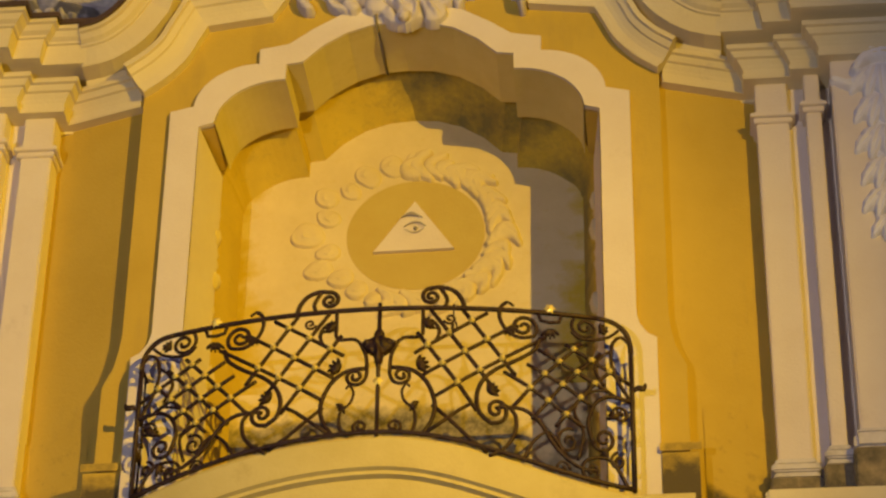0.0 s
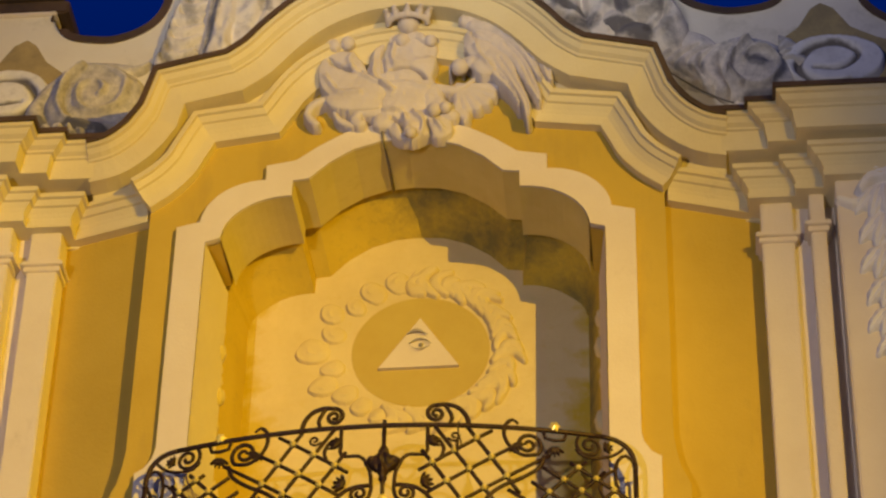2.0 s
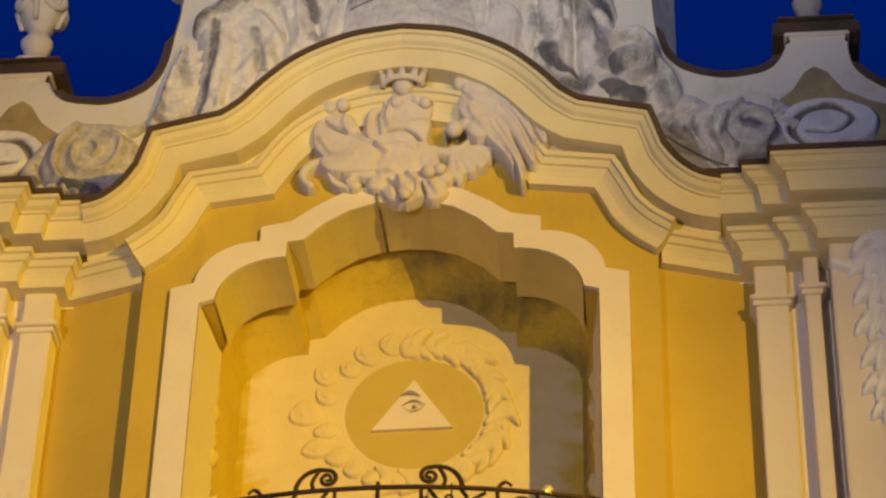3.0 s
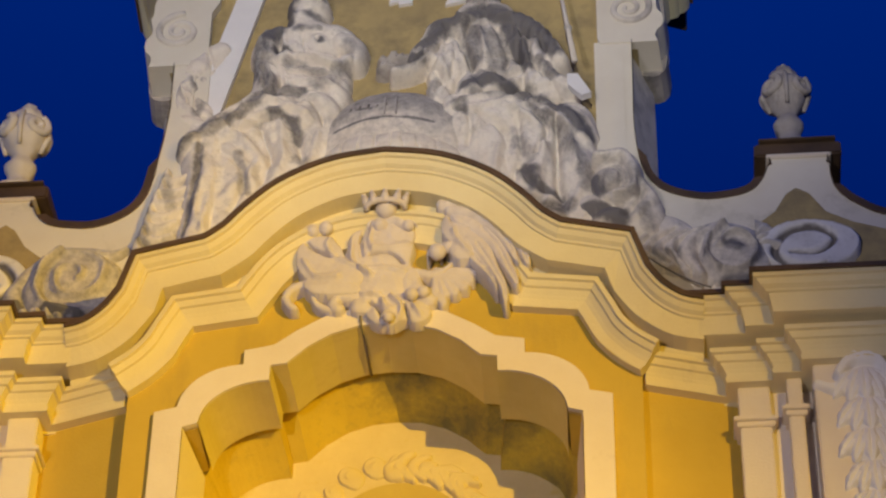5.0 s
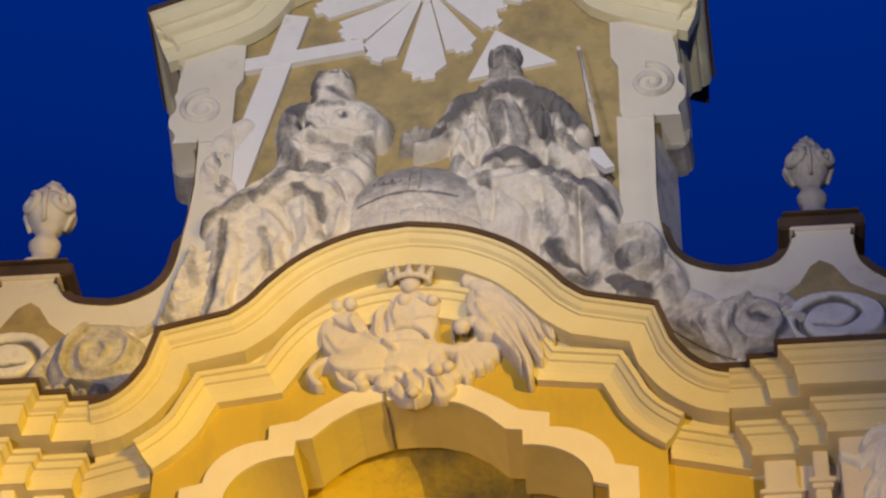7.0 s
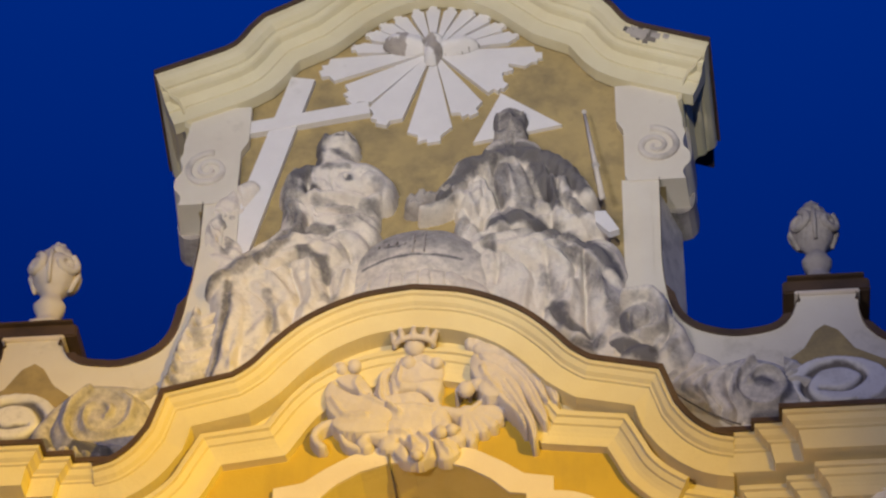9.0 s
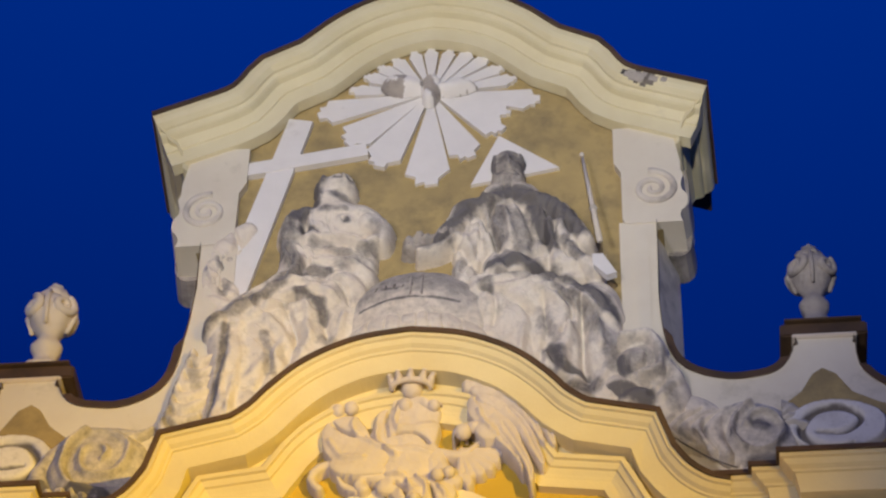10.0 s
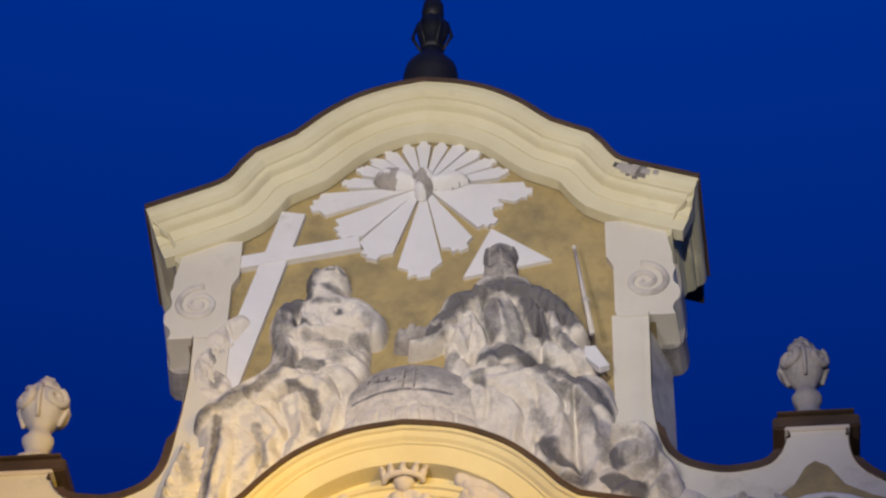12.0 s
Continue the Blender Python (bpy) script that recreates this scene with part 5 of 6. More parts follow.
ball("staff_ring", 1.42, RY - 0.22, 17.95, 0.034, STONE, sceptre)
ball("staff_ring", 1.33, RY - 0.14, 18.69, 0.022, STONE_PALE, sceptre)
tagged(prism("folded_cloth", [(1.40, 17.37), (1.49, 17.37), (1.60, 17.15), (1.52, 17.12), (1.41, 17.25)], RY - 0.27, RY - 0.20, BRIGHT), "white stucco cloth end beside the seated figure", "cloth")
globe = thing("globe", "grey stucco globe with a raised band between the figures", "globe")
relief("sphere", -0.75, 0.67, 16.2, 17.65, carved([(-0.04, 16.82, 0.64, 0.64, 0, 0.30)], seed=2), STATUE, RY, globe, step=0.014,
       dirt_paint_shade=dirt_shade_strokes([([(-0.50, 17.06), (-0.20, 17.25), (0.20, 17.25), (0.45, 17.05)], (0.16, 0.24, 0.24, 0.16), 0.42), ([(-0.34, 17.12), (-0.22, 17.10)], (0.03, 0.025), 0.72), ([(-0.1, 17.1), (0.05, 17.1)], (0.10, 0.10), 0.40), ([(-0.52, 16.90), (-0.30, 16.95), (-0.05, 16.965), (0.30, 16.93)], (0.018, 0.018), 0.75)], 5, 0.16))
relief("drum", -0.75, 0.62, 16.3, 17.05, carved([(-0.05, 16.55, 0.66, 0.42, 0, 0.36)], ridges=[([(x, 16.92), (x - 0.02, 16.45)], (0.012, 0.012), -0.03) for x in (-0.5, -0.42, -0.28, -0.16, -0.02, 0.08, 0.2, 0.34)], seed=3), STATUE, RY, globe, "pale drum below the globe", step=0.011,
       dirt_paint_shade=dirt_shade_strokes([([(-0.05, 16.86), (0.02, 16.84)], (0.05, 0.05), 0.4), ([(-0.45, 16.84), (-0.40, 16.82)], (0.03, 0.03), 0.4)], 6, 0.06))
tube("meridian", [(-0.098, RY - 0.30 + 0.26 * (i / 10) ** 2.5, 16.99 + 0.42 * i / 10) for i in range(11)], 0.010, STONE_GREY, globe)
tube("meridian", [(-0.005, RY - 0.30 + 0.26 * (i / 10) ** 2.5, 16.99 + 0.42 * i / 10) for i in range(11)], 0.010, STONE_GREY, globe)
for k in range(5):
    mx = -0.40 + 0.075 * k
    my = RY - 0.004 - 0.30 * math.sqrt(1 - ((mx + 0.04) / 0.64) ** 2 - ((17.12 - 16.82) / 0.64) ** 2)
    tube("mark", [(mx, my, 17.10), (mx + 0.015, my + 0.012, 17.12 + rnd.uniform(0.01, 0.04))], 0.010, STONE_DARK, globe)
hand = [(-0.02, 17.76, 0.20, 0.08, -10, 0.2), (0.16, 17.80, 0.14, 0.06, 20, 0.22), (-0.10, 17.70, 0.12, 0.06, 10, 0.18)]
relief("orb_drapery", *extent(hand), blob_height(hand, 8, 0.2, 0.1), STONE_GREY, RY, globe)


# ---- scrolls and shells on the attic ----
def fan_height(cx, cz, r, a0, a1, n, h):
    def f(x, z):
        q = np.hypot(x - cx, z - cz) / r
        a = np.degrees(np.arctan2(z - cz, x - cx)) % 360
        inside = (q < 1 - 0.05 * np.abs(np.sin(np.radians((a - a0) / (a1 - a0) * 180 * n)))) & (a > a0) & (a < a1) & (q > 0.12)
        return np.where(inside, h * (0.25 + 0.75 * np.abs(np.sin(np.radians((a - a0) / (a1 - a0) * 180 * n))) ** 0.8) * (0.4 + 0.8 * np.sin(math.pi * np.clip(q, 0, 1))) * (1 + 0.15 * waves(x, z, n, 0.15)), 0)
    return f


AY = GY - 0.004


OVAL_TURN = ((0.30, -0.80), (-0.27, -0.86), (-0.68, -0.30), (-0.42, 0.45), (0.12, 0.60), (0.50, 0.18), (0.16, -0.33), (-0.38, -0.30))


def oval_plate(cx, cz, rx, rz, hand_, parent, label=""):
    """A flat oval stucco plate with a sunk spiral, darker along the spiral and the lower edge."""
    turn = smooth_path([(cx + hand_ * rx * u, cz + rz * v) for u, v in OVAL_TURN], 0.03)

    def f(x, z):
        q = np.hypot((x - cx) / rx, (z - cz) / rz) * (1 + 0.03 * waves(x, z, 15, 0.5))
        groove = np.exp(-(1.1 * along(x, z, turn, (0.012, 0.03, 0.034, 0.03, 0.026, 0.02, 0.012))) ** 2)
        return np.where(q < 1, np.maximum(0.09 * np.clip((1 - q) / 0.07, 0, 1) ** 0.5 - 0.07 * groove, 0.006), 0)
    return relief("oval_scroll", cx - rx, cx + rx, cz - rz, cz + rz, f, OVAL, AY, parent, label, step=0.010, dirt_paint_shade=dirt_shade_strokes([(turn, (0.012, 0.026, 0.03, 0.026, 0.022, 0.016, 0.010), 0.85), ([(cx - rx * 0.7, cz - rz * 0.9), (cx + rx * 0.7, cz - rz * 0.9)], (0.03, 0.04), 0.35)], 77, 0.05))


scroll_r = thing("attic_scroll", "weathered grey stucco scroll and shell on the attic", "stucco scroll", group="attic scrolls")
ros = [(2.67 + (0.24 - 0.12 * t) * math.cos(radians(100 + 430 * t)), 15.46 + (0.26 - 0.13 * t) * math.sin(radians(100 + 430 * t))) for t in np.linspace(0, 1, 34)]
sl = [([(2.60, 15.72), (2.40 - 0.02 * k, 15.66 - 0.03 * k), (2.30 - 0.11 * k, 15.48 + 0.015 * k), (2.42 - 0.10 * k, 15.24 + 0.05 * k)], (0.05, 0.09, 0.10, 0.06), 0.13 - 0.008 * k) for k in range(5)]
sm = [(2.67, 15.46, 0.30, 0.34, 0, 0.14), (2.05, 15.62, 0.34, 0.28, 30, 0.09)]
relief("shell_fan", *limits(sm, sl), carved(sm, sl, [([(2.44 - 0.11 * k, 15.72), (2.24 - 0.11 * k, 15.52), (2.36 - 0.10 * k, 15.26 + 0.05 * k)], (0.02, 0.028, 0.02), -0.05) for k in range(5)] + [(ros, (0.035, 0.035), 0.07), ([(2.66, 15.48), (2.69, 15.45)], (0.10, 0.10), 0.03)], 71, 0.05), STATUE, AY, scroll_r, step=0.010,
       dirt_paint_shade=dirt_shade_strokes([([(2.66, 15.49), (2.69, 15.45)], (0.055, 0.05), 0.70), ([(2.50, 15.60), (2.46, 15.42), (2.56, 15.26)], (0.02, 0.03, 0.02), 0.55), ([(2.84, 15.60), (2.88, 15.42), (2.80, 15.28)], (0.02, 0.03, 0.02), 0.5), ([(2.66, 15.46), (2.70, 15.44)], (0.28, 0.30), 0.28), ([(2.46, 15.70), (2.34, 15.50), (2.44, 15.28)], (0.05, 0.04, 0.06), 0.30), ([(1.85, 15.78), (2.05, 15.6), (2.10, 15.42)], (0.12, 0.08, 0.05), 0.32), ([(2.6, 15.16), (2.78, 15.18)], (0.06, 0.06), 0.65), ([(2.22, 15.62), (2.24, 15.42)], (0.03, 0.03), 0.45)], 73, 0.10))
oval_plate(3.26, 15.51, 0.40, 0.265, 1, scroll_r, "whitewashed oval scroll")
relief("ear_leaf", 2.85, 3.1, 15.1, 15.8, fan_height(2.72, 15.5, 0.36, 0, 75, 4, 0.10), STONE, AY, scroll_r)
cm = [(1.76, 16.18, 0.20, 0.24, 0, 0.24), (1.62, 15.98, 0.20, 0.14, 20, 0.20), (1.95, 15.92, 0.20, 0.26, 20, 0.16), (1.74, 15.84, 0.22, 0.12, 0, 0.18)]
cl = [([(1.62, 16.40), (1.80, 16.42), (1.93, 16.26), (1.90, 16.06), (1.74, 15.98)], (0.05, 0.07, 0.08, 0.07, 0.04), 0.27), ([(1.98, 16.20), (2.04, 16.0), (1.94, 15.82)], (0.05, 0.08, 0.06), 0.19)]
tagged(relief("cloud_scroll", *limits(cm, cl), carved(cm, cl, [([(1.60, 16.30), (1.72, 16.33), (1.82, 16.24), (1.80, 16.10), (1.68, 16.06), (1.66, 16.18)], (0.025, 0.03), -0.06), ([(1.56, 16.10), (1.64, 15.98), (1.82, 15.94)], (0.03, 0.03), -0.06), ([(1.96, 16.14), (1.94, 15.94), (1.84, 15.84)], (0.025, 0.03), -0.05)], 81, 0.05), STATUE, AY - 0.01,
                        dirt_paint_shade=dirt_shade_strokes([([(1.80, 15.84), (1.62, 15.88), (1.50, 15.93)], (0.10, 0.08, 0.04), 0.80), ([(1.76, 16.2), (1.86, 16.1)], (0.20, 0.20), 0.38), ([(1.60, 16.2), (1.66, 16.05)], (0.05, 0.05), 0.75), ([(1.98, 15.9), (2.0, 15.75)], (0.06, 0.06), 0.4)], 41, 0.10)), "curled stucco cloud beside the figure, darker at its foot and curl", "stucco cloud")
scroll_l = thing("attic_scroll", "warm-lit stucco volute with dirty lower edge on the attic", "stucco scroll", group="attic scrolls")
vol = [(-2.54 + (0.40 - 0.34 * t) * math.cos(radians(-60 - 700 * t)) * 0.9, 15.47 + (0.38 - 0.33 * t) * math.sin(radians(-60 - 700 * t))) for t in np.linspace(0, 1, 46)]
vl = [([(-2.66, 15.74), (-2.84, 15.54), (-2.86, 15.34), (-2.72, 15.16), (-2.46, 15.09)], (0.05, 0.09, 0.10, 0.08, 0.04), 0.15), ([(-2.84, 15.70), (-2.98, 15.48), (-3.01, 15.27), (-2.91, 15.08), (-2.70, 14.95)], (0.03, 0.07, 0.09, 0.08, 0.06), 0.11), ([(-2.62, 15.80), (-2.44, 15.78), (-2.26, 15.74), (-2.15, 15.78)], (0.04, 0.06, 0.05, 0.02), 0.09)]
vm = [(-2.55, 15.47, 0.36, 0.36, 0, 0.15), (-2.60, 15.14, 0.32, 0.14, -8, 0.13), (-2.82, 15.02, 0.16, 0.12, -30, 0.12)]
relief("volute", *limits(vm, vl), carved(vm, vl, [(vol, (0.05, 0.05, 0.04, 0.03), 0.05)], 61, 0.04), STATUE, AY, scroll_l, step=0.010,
       dirt_paint_shade=dirt_shade_strokes([([(-2.99, 15.24), (-2.90, 15.11), (-2.72, 15.13), (-2.48, 15.10)], (0.05, 0.05, 0.04), 0.85), ([(-2.92, 15.0), (-2.70, 15.0), (-2.44, 15.05)], (0.08, 0.07, 0.06), 0.85), ([(-2.98, 15.40), (-2.93, 15.20)], (0.025, 0.03), 0.5), ([(-2.78, 15.55), (-2.80, 15.35), (-2.66, 15.2)], (0.02, 0.02), 0.4), ([(-2.56, 15.56), (-2.44, 15.50), (-2.46, 15.38)], (0.03, 0.03), 0.25)], 63, 0.33))
oval_plate(-3.30, 15.53, 0.38, 0.265, -1, scroll_l)
torn = [([(-3.00 + 0.09 * k, 15.16 - 0.012 * k), (-2.95 + 0.09 * k, 15.06 - 0.008 * k), (-2.86 + 0.088 * k, 14.97 + 0.012 * (k % 3))], (0.05, 0.055, 0.015), 0.14 - 0.01 * (k % 2)) for k in range(6)]
relief("torn_leaf", *limits((), torn), carved((), torn, (), 8, 0.10, 0.15), STATUE, AY - 0.02, scroll_l, "blackened ragged stucco leaf", dirt_paint_shade=dirt_shade_strokes([([(-3.02, 15.04), (-2.4, 15.0)], (0.12, 0.10), 0.62)], 52, 0.25))
tl = [([(-1.90 - 0.028 * k, 16.62 - 0.125 * k), (-1.91 - 0.026 * k, 16.53 - 0.125 * k), (-1.83 - 0.022 * k, 16.48 - 0.125 * k), (-1.70 - 0.018 * k, 16.53 - 0.125 * k)], (0.03, 0.055, 0.06, 0.035), 0.11) for k in range(7)]
tm = [(-1.84, 16.12, 0.14, 0.50, -10, 0.06)]
tagged(relief("twisted_shell", *limits(tm, tl), carved(tm, tl, (), 66, 0.04), STATUE, AY, dirt_paint_shade=dirt_shade_strokes([([(-2.02, 16.25), (-2.06, 15.9), (-1.98, 15.74)], (0.04, 0.05, 0.05), 0.5), ([(-1.90, 16.5), (-1.84, 16.2)], (0.05, 0.05), 0.35)], 67, 0.06)), "cream twisted stucco shell band below the figure", "stucco shell")
for s in (1, -1):
    pan = [(2.86, 15.78), (3.02, 15.92), (3.12, 16.10), (3.20, 16.16), (3.30, 16.10), (3.42, 15.90), (3.62, 15.78), (3.95, 15.66), (3.95, 15.2), (2.98, 15.2)]
    tagged(prism("attic_panel", [(s * x, z) for x, z in pan], GY - 0.006, GY + 0.05, TAN), "tan painted attic panel below the urn plinth", "panel", kind="structure")


slack_wire = tagged(tube("slack_wire", smooth_path([(1.85, 0.10, 15.41), (1.93, 0.10, 15.28), (2.04, 0.10, 15.17), (2.22, 0.10, 15.02), (2.38, 0.10, 14.92), (2.47, 0.10, 14.88)], 0.06), 0.008, STONE_DARK), "thin dark cable sagging along the attic cornice", "cable")
clip = thing("cable_clip", "small white metal bracket on the cornice edge", "bracket")
box("plate", 2.47, 2.57, -0.30, -0.24, 14.535, 14.550, BRIGHT, clip, bevel=0.003)
box("lug", 2.475, 2.49, -0.30, -0.24, 14.55, 14.575, BRIGHT, clip, bevel=0.003)
box("lug", 2.55, 2.565, -0.30, -0.24, 14.55, 14.575, BRIGHT, clip, bevel=0.003)


# ---- urns and finial ----
def urn(x, mat, z, size):
    u = thing("urn", "stone flame urn with curling leaves on a dark-capped plinth", "urn", at=(x, 0.62, z), group="urns on the attic")
    lathe("body", [(0.162, 0.00), (0.162, 0.05), (0.114, 0.09), (0.090, 0.15), (0.084, 0.21), (0.113, 0.28), (0.118, 0.33), (0.084, 0.40), (0.071, 0.44), (0.109, 0.52), (0.151, 0.60), (0.172, 0.70), (0.164, 0.79), (0.126, 0.86), (0.084, 0.90)], mat, u, sides=24, wobble=0.04)
    lathe("flame", [(0.10, 0.88), (0.115, 0.92), (0.09, 0.98), (0.05, 1.03), (0.055, 1.05), (0.02, 1.09), (0.003, 1.11)], mat, u, sides=16, wobble=0.18)
    for k in range(4):
        a = radians(-135 + 90 * k)
        pts = spiral(0, 0, 0.10, 0.02, 75, -1.5, 26)
        tube("leaf_scroll", [(math.cos(a) * (0.145 + 0.02 * math.cos(8 * p)) - math.sin(a) * p, math.sin(a) * (0.145 + 0.02 * math.cos(8 * p)) + math.cos(a) * p, 0.72 + q) for p, q in pts], [0.035, 0.035, 0.02], mat, u, sides=7)
        b = a + radians(45)
        tube("leaf_blade", [(0.13 * math.cos(b), 0.13 * math.sin(b), 0.50), (0.18 * math.cos(b), 0.18 * math.sin(b), 0.68), (0.165 * math.cos(b), 0.165 * math.sin(b), 0.82), (0.12 * math.cos(b), 0.12 * math.sin(b), 0.90)], [0.016, 0.022, 0.018, 0.010], mat, u, sides=7)
    u.scale = size
    return u


for s in (1, -1):
    # the right urn's missing warm light is put into its grey stucco
    urn(s * 3.20, STONE_PALE if s < 0 else STONE_GREY, 16.72 - SINK[s], (1.05, 1.05, 0.91) if s > 0 else (1.14, 1.14, 0.96))
    pl = thing("urn_plinth", "white stucco plinth under a dark sheet-metal cap", "plinth", group="plinths on the attic", kind="structure")
    a, b = sorted((s * 2.985, s * 3.505))
    box("moulding", a - 0.0, b + 0.0, GY - 0.03, GY + 0.3, 16.52 - SINK[s], 16.56 - SINK[s], WHITE, pl, bevel=0.01)
    box("cap", a - 0.09, b + 0.09, GY + 0.0, GY + 0.72, 16.565 - SINK[s], 16.70 - SINK[s], FLASHING, pl, "dark metal cap", bevel=0.015)
    box("cap_lip", a - 0.05, b + 0.05, GY - 0.035, GY + 0.70, 16.70 - SINK[s], 16.725 - SINK[s], FLASHING, pl, bevel=0.006)
    a2, b2 = sorted((s * 2.90, s * 3.60))
    box("rear_block", a2, b2, GY + 0.36, GY + 0.72, 15.9, 16.57 - SINK[s], FLASHING, pl, bevel=0.01)

finial = thing("roof_finial", "dark metal onion finial on the gable top", "finial", at=(-0.02, 0.85, 20.6))
lathe("onion", [(0.22, 0.0), (0.20, 0.6), (0.22, 0.82), (0.255, 0.90), (0.265, 1.0), (0.25, 1.10), (0.19, 1.20), (0.11, 1.28), (0.09, 1.34), (0.10, 1.40)], FINIAL, finial, sides=28)
lathe("bud", [(0.10, 1.40), (0.12, 1.46), (0.10, 1.52), (0.14, 1.60), (0.16, 1.70), (0.14, 1.80), (0.09, 1.87), (0.07, 1.92)], FINIAL, finial, sides=20, wobble=0.08)
lathe("spike", [(0.08, 1.90), (0.11, 2.0), (0.10, 2.12), (0.05, 2.22), (0.03, 2.4), (0.02, 2.7), (0.004, 2.75)], FINIAL, finial, sides=14, wobble=0.05)
for k in range(6):
    a = 2 * math.pi * k / 6
    tube("leaf", [(0.11 * math.cos(a), 0.11 * math.sin(a), 1.42), (0.19 * math.cos(a), 0.19 * math.sin(a), 1.62), (0.15 * math.cos(a), 0.15 * math.sin(a), 1.84)], [0.012, 0.02, 0.008], FINIAL, finial)


# ---- balcony ----
def bow(x):
    return -(0.42 + 0.30 * max(0.0, 1 - (x / 1.65) ** 2))


def foot_z(x):
    """Height of the balcony edge, bent lower on one side to fit the camera's view."""
    return 10.572 - (0.26 * (x / 1.65) ** 2 if x < 0 else 0.1675 * (1 - math.cos(math.pi * min(x, 1.75) / 1.75)))


def settle(x, z):
    """Stretches the lower ironwork down to the swept edge."""
    old = 10.37 + 0.20 * (1 - (x / 1.65) ** 2)
    return z + (foot_z(x) - old) * min(1.0, max(0.0, (10.98 - z) / (10.98 - old)))


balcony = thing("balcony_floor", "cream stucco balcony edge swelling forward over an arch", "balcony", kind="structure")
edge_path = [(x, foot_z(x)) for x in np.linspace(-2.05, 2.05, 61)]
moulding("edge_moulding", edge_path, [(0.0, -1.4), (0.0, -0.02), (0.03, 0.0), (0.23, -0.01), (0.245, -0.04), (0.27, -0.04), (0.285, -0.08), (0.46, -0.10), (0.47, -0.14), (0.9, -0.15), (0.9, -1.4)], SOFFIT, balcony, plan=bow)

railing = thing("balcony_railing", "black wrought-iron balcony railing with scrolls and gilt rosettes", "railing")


def iron(name, pts, r=0.011, mat=IRON, label="", sides=6):
    r = r * 1.34 if np.isscalar(r) else [q * 1.34 for q in r]
    return tube(name, [(x, bow(x), settle(x, z)) for x, z in pts], r, mat, railing, label, sides)


def pair(name, pts, r=0.011, mat=IRON):
    iron(name, pts, r, mat)
    iron(name, [(-x, z) for x, z in pts], r, mat)


TOPZ = 11.545
iron("top_rail", [(x, TOPZ) for x in np.linspace(-1.44, 1.44, 41)], 0.014)
pair("rail_end", smooth_path([(1.44, TOPZ), (1.54, 11.53), (1.62, 11.47), (1.655, 11.38), (1.66, 11.30)], 0.03), 0.014)
iron("bottom_rail", [(x, 10.59 - 0.20 * (x / 1.65) ** 2) for x in np.linspace(-1.66, 1.66, 41)], 0.014)
pair("end_post", [(1.66, 11.36), (1.66, 11.0), (1.66, 10.37)], 0.013)
pair("end_leaf", smooth_path([(1.66, 11.0), (1.70, 11.03), (1.74, 11.02), (1.75, 11.06)], 0.02), [0.010, 0.018, 0.006])
pair("end_curl", smooth_path([(1.66, 11.36), (1.60, 11.42), (1.54, 11.36), (1.53, 11.20), (1.58, 11.05), (1.66, 10.92)], 0.03), 0.010)
for s in (1, -1):
    for z in (11.33, 10.95, 10.42):
        tube("side_rail", [(s * 1.66, bow(1.66), z), (s * 1.64, -0.03, z)], 0.012, IRON, railing)
    for k in range(3):
        y = bow(1.66) + 0.10 + 0.11 * k
        tube("side_bar", [(s * 1.65, y, 11.33), (s * 1.65, y + 0.02, 10.95), (s * 1.65, y, 10.40)], 0.009, IRON, railing)
        tube("side_scroll", [(s * 1.65, y + q, z) for q, z in spiral(0.0, 10.7 + 0.16 * k, 0.09, 0.02, 90, 1.4, 20)], 0.008, IRON, railing)
# centre
iron("centre_bar", [(0.0, 10.56), (0.0, 11.2), (0.0, 11.585)], 0.011)
ball("centre_knob", 0.0, bow(0), 11.37, 0.022, IRON, railing)
leafy = [(0.0, 11.26, 0.075, 0.065, 0, 0.05), (-0.065, 11.27, 0.055, 0.03, 20, 0.04), (0.065, 11.27, 0.055, 0.03, -20, 0.04), (0.0, 11.19, 0.03, 0.09, 0, 0.05), (0.0, 11.33, 0.035, 0.045, 0, 0.04), (0.05, 11.21, 0.06, 0.02, 40, 0.03), (-0.05, 11.21, 0.06, 0.02, -40, 0.03)]
relief("centre_leaf", *extent(leafy), blob_height(leafy, 3, 0.3, 0.05), IRON, bow(0) - 0.005, railing, step=0.008)


def rosette(x, z, r=0.028):
    """A small gilt star boss."""
    y, z = bow(x) - 0.016, settle(x, z)
    verts, faces = [(x, y - 0.022, z)], []
    for k in range(12):
        a = math.pi * k / 6
        q = r if k % 2 == 0 else r * 0.55
        verts.append((x + q * math.cos(a), y + (0.004 if k % 2 == 0 else -0.008), z + q * math.sin(a)))
    verts.append((x, y + 0.02, z))
    for k in range(12):
        faces += [[0, 1 + k, 1 + (k + 1) % 12], [13, 1 + (k + 1) % 12, 1 + k]]
    mesh_object("rosette", verts, faces, GOLD, railing, "gilt star rosette")


rosette(0.0, 10.97, 0.042)
G1, A1, B1 = Vector((0.324, 11.248)), Vector((0.100, -0.143)), Vector((0.146, 0.098))
G2, A2, B2 = Vector((0.998, 10.955)), Vector((0.116, -0.070)), Vector((0.096, 0.106))


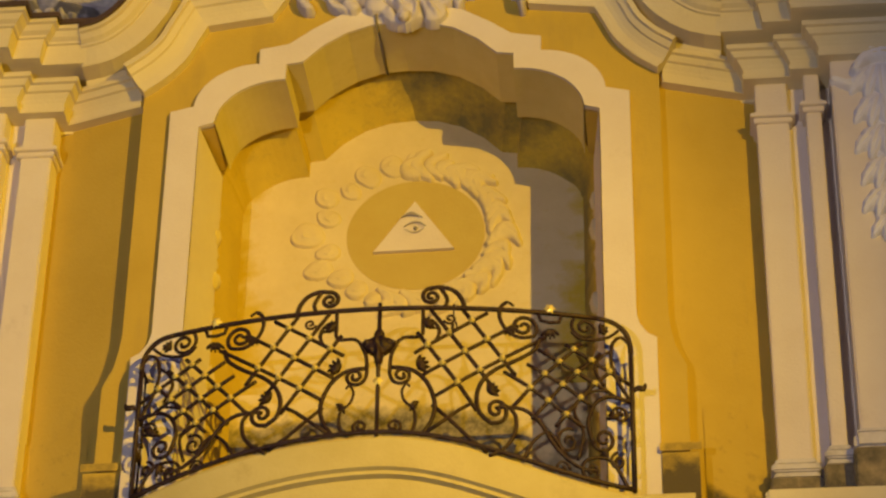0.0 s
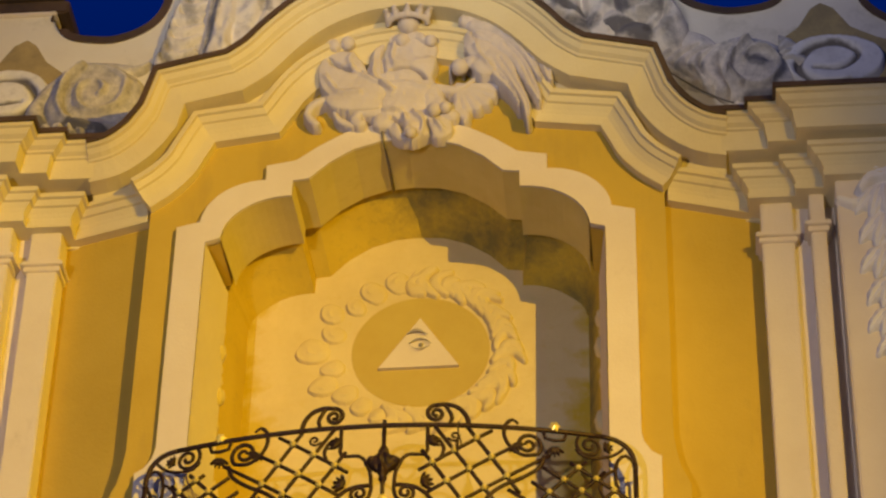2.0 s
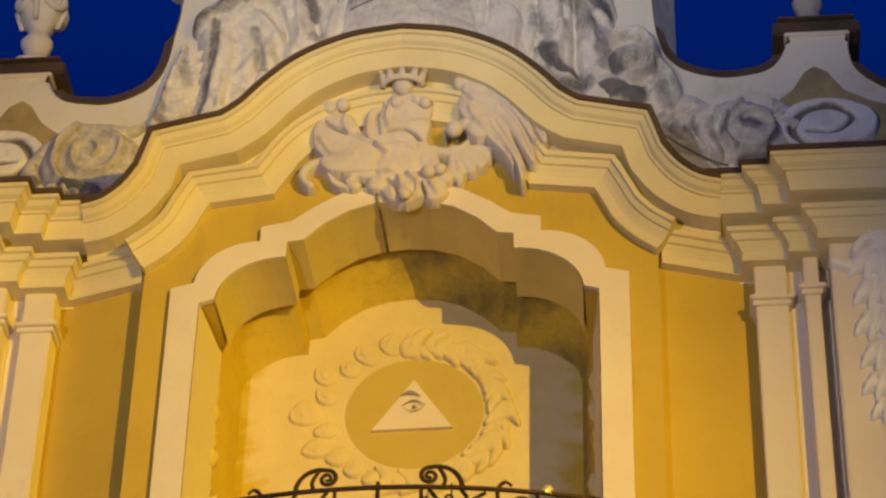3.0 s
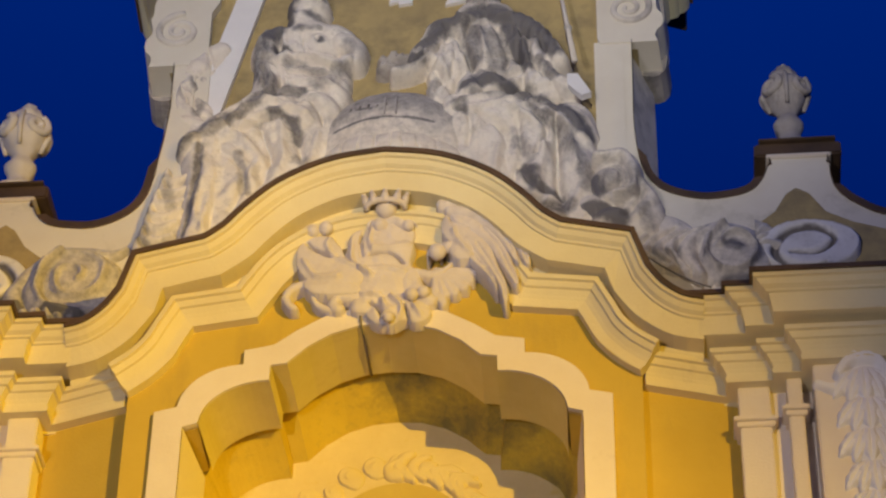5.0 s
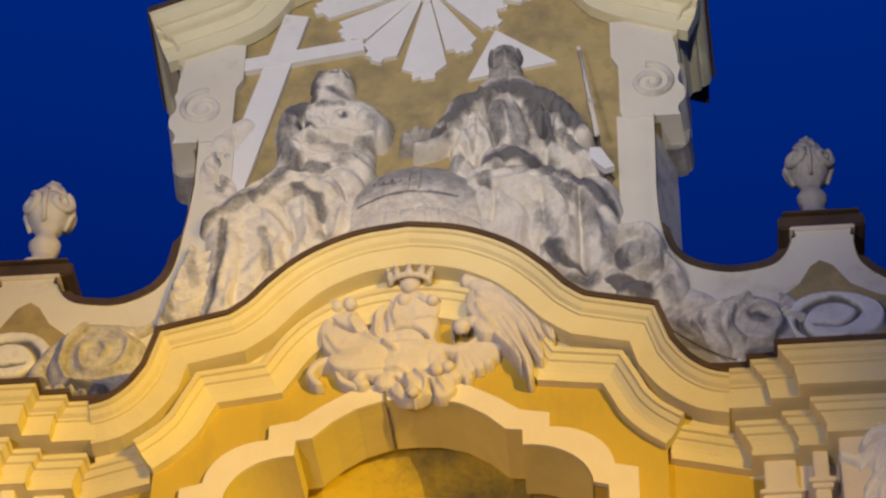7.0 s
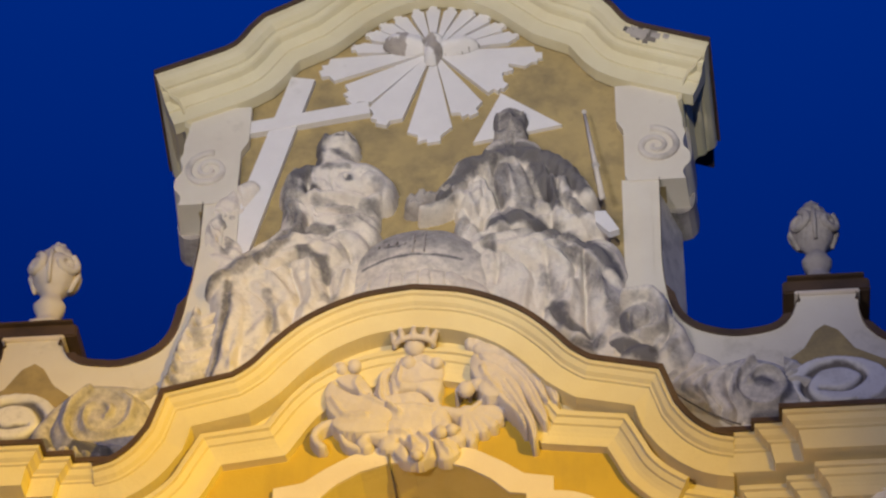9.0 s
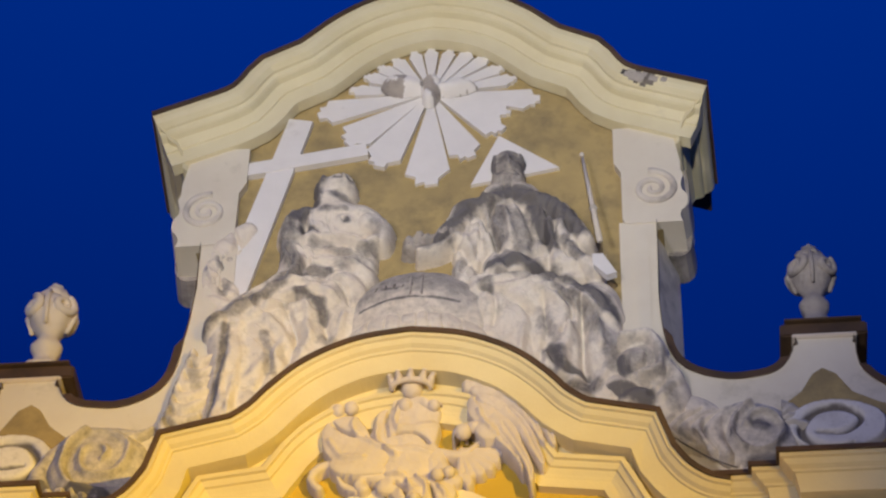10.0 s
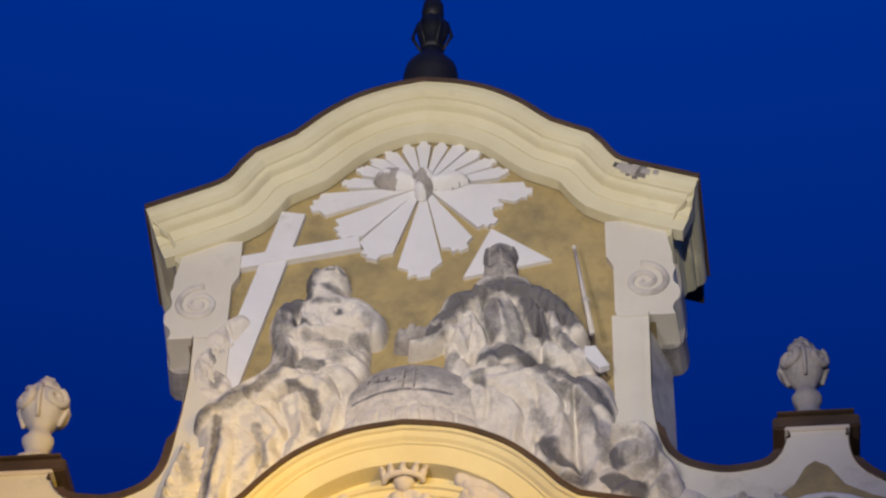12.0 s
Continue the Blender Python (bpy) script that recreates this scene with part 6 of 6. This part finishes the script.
def lattice(o, a, b, na, nb, ea, eb, skip=()):
    for i in range(na):
        p, q = o + a * i - b * ea[i][0], o + a * i + b * (nb - 1 + ea[i][1])
        pair("lattice_bar", [tuple(p + (q - p) * t) for t in np.linspace(0, 1, 8)], 0.011)
    for j in range(nb):
        p, q = o + b * j - a * eb[j][0], o + b * j + a * (na - 1 + eb[j][1])
        pair("lattice_bar", [tuple(p + (q - p) * t) for t in np.linspace(0, 1, 8)], 0.011)
    for i in range(na):
        for j in range(nb):
            if (i, j) not in skip:
                p = o + a * i + b * j
                rosette(p.x, p.y)
                rosette(-p.x, p.y)


lattice(G1, A1, B1, 3, 3, ((0.6, 0.7), (0.9, 0.85), (1.1, 1.9)), ((0.7, 1.25), (1.3, 0.75), (0.6, 0.85)))
lattice(G2, A2, B2, 3, 4, ((1.15, 0.5), (1.1, 0.6), (0.7, 0.3)), ((1.5, 1.0), (1.0, 0.7), (1.2, 1.0), (0.5, 1.2)))
rosette(1.13, 11.57, 0.045)
rosette(-1.13, 11.57, 0.045)

# scrolls of one half, mirrored
pair("crest_scroll", smooth_path([(0.565, 11.545), (0.545, 11.62), (0.49, 11.685), (0.41, 11.71), (0.34, 11.70)], 0.02) + spiral(0.345, 11.635, 0.068, 0.012, 95, 1.6, 34), [0.013, 0.012, 0.009])
pair("crest_brace", smooth_path([(0.43, 11.545), (0.45, 11.60), (0.43, 11.66), (0.40, 11.705)], 0.02), 0.011)
pair("lyre", spiral(0.155, 11.02, 0.075, 0.012, 180, 1.7, 34)[::-1] + smooth_path([(0.075, 11.05), (0.085, 11.18), (0.12, 11.26)], 0.02), 0.010)
pair("lyre_arm", smooth_path([(0.10, 11.24), (0.16, 11.31), (0.28, 11.32), (0.29, 11.40), (0.29, 11.54)], 0.03), 0.010)
pair("lyre_bow", smooth_path([(0.09, 11.08), (0.16, 11.075), (0.24, 11.05), (0.32, 10.97), (0.37, 10.85), (0.375, 10.75), (0.34, 10.65), (0.285, 10.57)], 0.03), 0.012)
pair("tendril", smooth_path([(0.22, 10.57), (0.25, 10.66), (0.24, 10.76), (0.18, 10.82), (0.16, 10.90), (0.19, 10.955), (0.21, 10.93)], 0.02), [0.010, 0.008, 0.006])
pair("foot_scroll", spiral(0.11, 10.635, 0.055, 0.012, -80, 1.4, 26), 0.009)
pair("cross_bar", [(0.36, 10.80), (0.47, 10.71), (0.60, 10.60), (0.72, 10.52)], 0.011)
pair("cross_bar", [(0.29, 10.57), (0.42, 10.68), (0.54, 10.78), (0.62, 10.83)], 0.011)
pair("s_scroll", smooth_path([(1.06, 11.34), (1.03, 11.25), (0.92, 11.16), (0.78, 11.08), (0.69, 10.99), (0.65, 10.88), (0.67, 10.77), (0.75, 10.71)], 0.03) + spiral(0.775, 10.80, 0.085, 0.014, -100, 1.4, 34), [0.012, 0.012, 0.010])
pair("heart", smooth_path([(0.77, 10.81), (0.84, 10.83), (0.90, 10.78), (0.90, 10.68), (0.84, 10.58), (0.73, 10.50)], 0.03), 0.011)
pair("top_scroll", smooth_path([(0.84, 11.60), (0.80, 11.56), (0.80, 11.47), (0.85, 11.38), (0.93, 11.335), (1.02, 11.35)], 0.03) + spiral(0.955, 11.42, 0.095, 0.014, -40, 1.6, 38), [0.010, 0.012, 0.009])
pair("hook", smooth_path([(0.80, 11.50), (0.81, 11.58), (0.85, 11.61), (0.89, 11.58)], 0.02), 0.008)
pair("lower_sweep", smooth_path([(0.80, 10.82), (0.95, 10.82), (1.06, 10.75), (1.16, 10.62), (1.30, 10.52), (1.42, 10.50)], 0.03), 0.011)
pair("end_scroll", smooth_path([(1.66, 10.93), (1.52, 10.95), (1.42, 10.90), (1.37, 10.78), (1.40, 10.66)], 0.03) + spiral(1.47, 10.69, 0.08, 0.014, 200, 1.5, 32), [0.012, 0.011, 0.009])
pair("foot_curl", smooth_path([(1.62, 10.40), (1.52, 10.56), (1.42, 10.58)], 0.03) + spiral(1.39, 10.50, 0.075, 0.012, 85, 1.5, 30), [0.010, 0.010, 0.008])
pair("palm_scroll", spiral(1.36, 11.46, 0.095, 0.014, 140, 1.7, 36), 0.010)
pair("palm_arm", smooth_path([(1.27, 11.42), (1.32, 11.37), (1.42, 11.37), (1.52, 11.41), (1.58, 11.47)], 0.03), 0.009)
pair("infill_scroll", spiral(1.24, 10.66, 0.08, 0.012, 60, 1.5, 30), 0.009)
pair("infill_scroll", spiral(1.58, 10.84, 0.06, 0.010, 180, -1.5, 26), 0.009)
pair("infill_scroll", spiral(1.56, 10.56, 0.055, 0.010, 90, 1.4, 26), 0.009)
pair("infill_scroll", spiral(1.20, 10.50, 0.05, 0.010, 0, 1.3, 24), 0.008)
pair("infill_scroll", spiral(0.47, 11.46, 0.045, 0.008, 200, 1.3, 22), 0.007)
pair("infill_curve", smooth_path([(1.30, 10.56), (1.34, 10.72), (1.28, 10.84), (1.36, 10.95), (1.50, 10.99)], 0.03), 0.009)
pair("infill_curve", smooth_path([(0.95, 10.52), (1.02, 10.64), (1.12, 10.70), (1.22, 10.58)], 0.03), 0.009)
pair("infill_curve", smooth_path([(1.53, 11.30), (1.46, 11.24), (1.42, 11.14), (1.48, 11.02)], 0.03), 0.009)
pair("infill_curve", smooth_path([(0.30, 11.46), (0.36, 11.44), (0.40, 11.36), (0.37, 11.28), (0.32, 11.25)], 0.02), [0.006, 0.011, 0.006])
pair("bracket", [(1.05, 11.545), (1.07, 11.48), (1.13, 11.47), (1.19, 11.48), (1.21, 11.545)], 0.010)


def leaf_spray(x, z, size, turn, n=5):
    """A flat fan of hammered iron leaves."""
    for s in (1, -1):
        items = []
        for k in range(n):
            a = radians(turn + (k - (n - 1) / 2) * 27)
            items.append((s * (x + size * 0.55 * math.cos(a)), z + size * 0.55 * math.sin(a), size * 0.5, size * 0.11, math.degrees(a) if s > 0 else 180 - math.degrees(a), 0.02))
        relief("iron_leaf", *extent(items, 0.01), blob_height(items, n, 0.2, 0.05), IRON, bow(x) - 0.004, railing, step=0.007)


for x, z, size, turn in ((1.13, 11.42, 0.085, -90), (0.30, 11.40, 0.09, 40), (0.25, 11.09, 0.10, 20), (0.72, 10.90, 0.09, 30), (0.86, 11.42, 0.08, -60), (1.45, 11.45, 0.07, 20), (0.22, 10.80, 0.06, -40), (1.56, 10.78, 0.08, 120), (1.50, 10.52, 0.07, 200)):
    leaf_spray(x, z, size * 0.85, turn, 5)
hookring = tagged(tube("snap_hook", [(0.495 + 0.022 * math.sin(a) * (1 - 0.5 * (a > 3.14)), bow(0.5) - 0.03, 11.38 - 0.05 * math.cos(a)) for a in np.linspace(0, 6.28, 18)] + [(0.495, bow(0.5) - 0.03, 11.33), (0.495, bow(0.5) - 0.02, 11.56)], 0.006, IRON), "small iron snap hook hanging from the top rail", "hook")

# balcony scaled about the camera's eye: nearer the wall, same outline in the view
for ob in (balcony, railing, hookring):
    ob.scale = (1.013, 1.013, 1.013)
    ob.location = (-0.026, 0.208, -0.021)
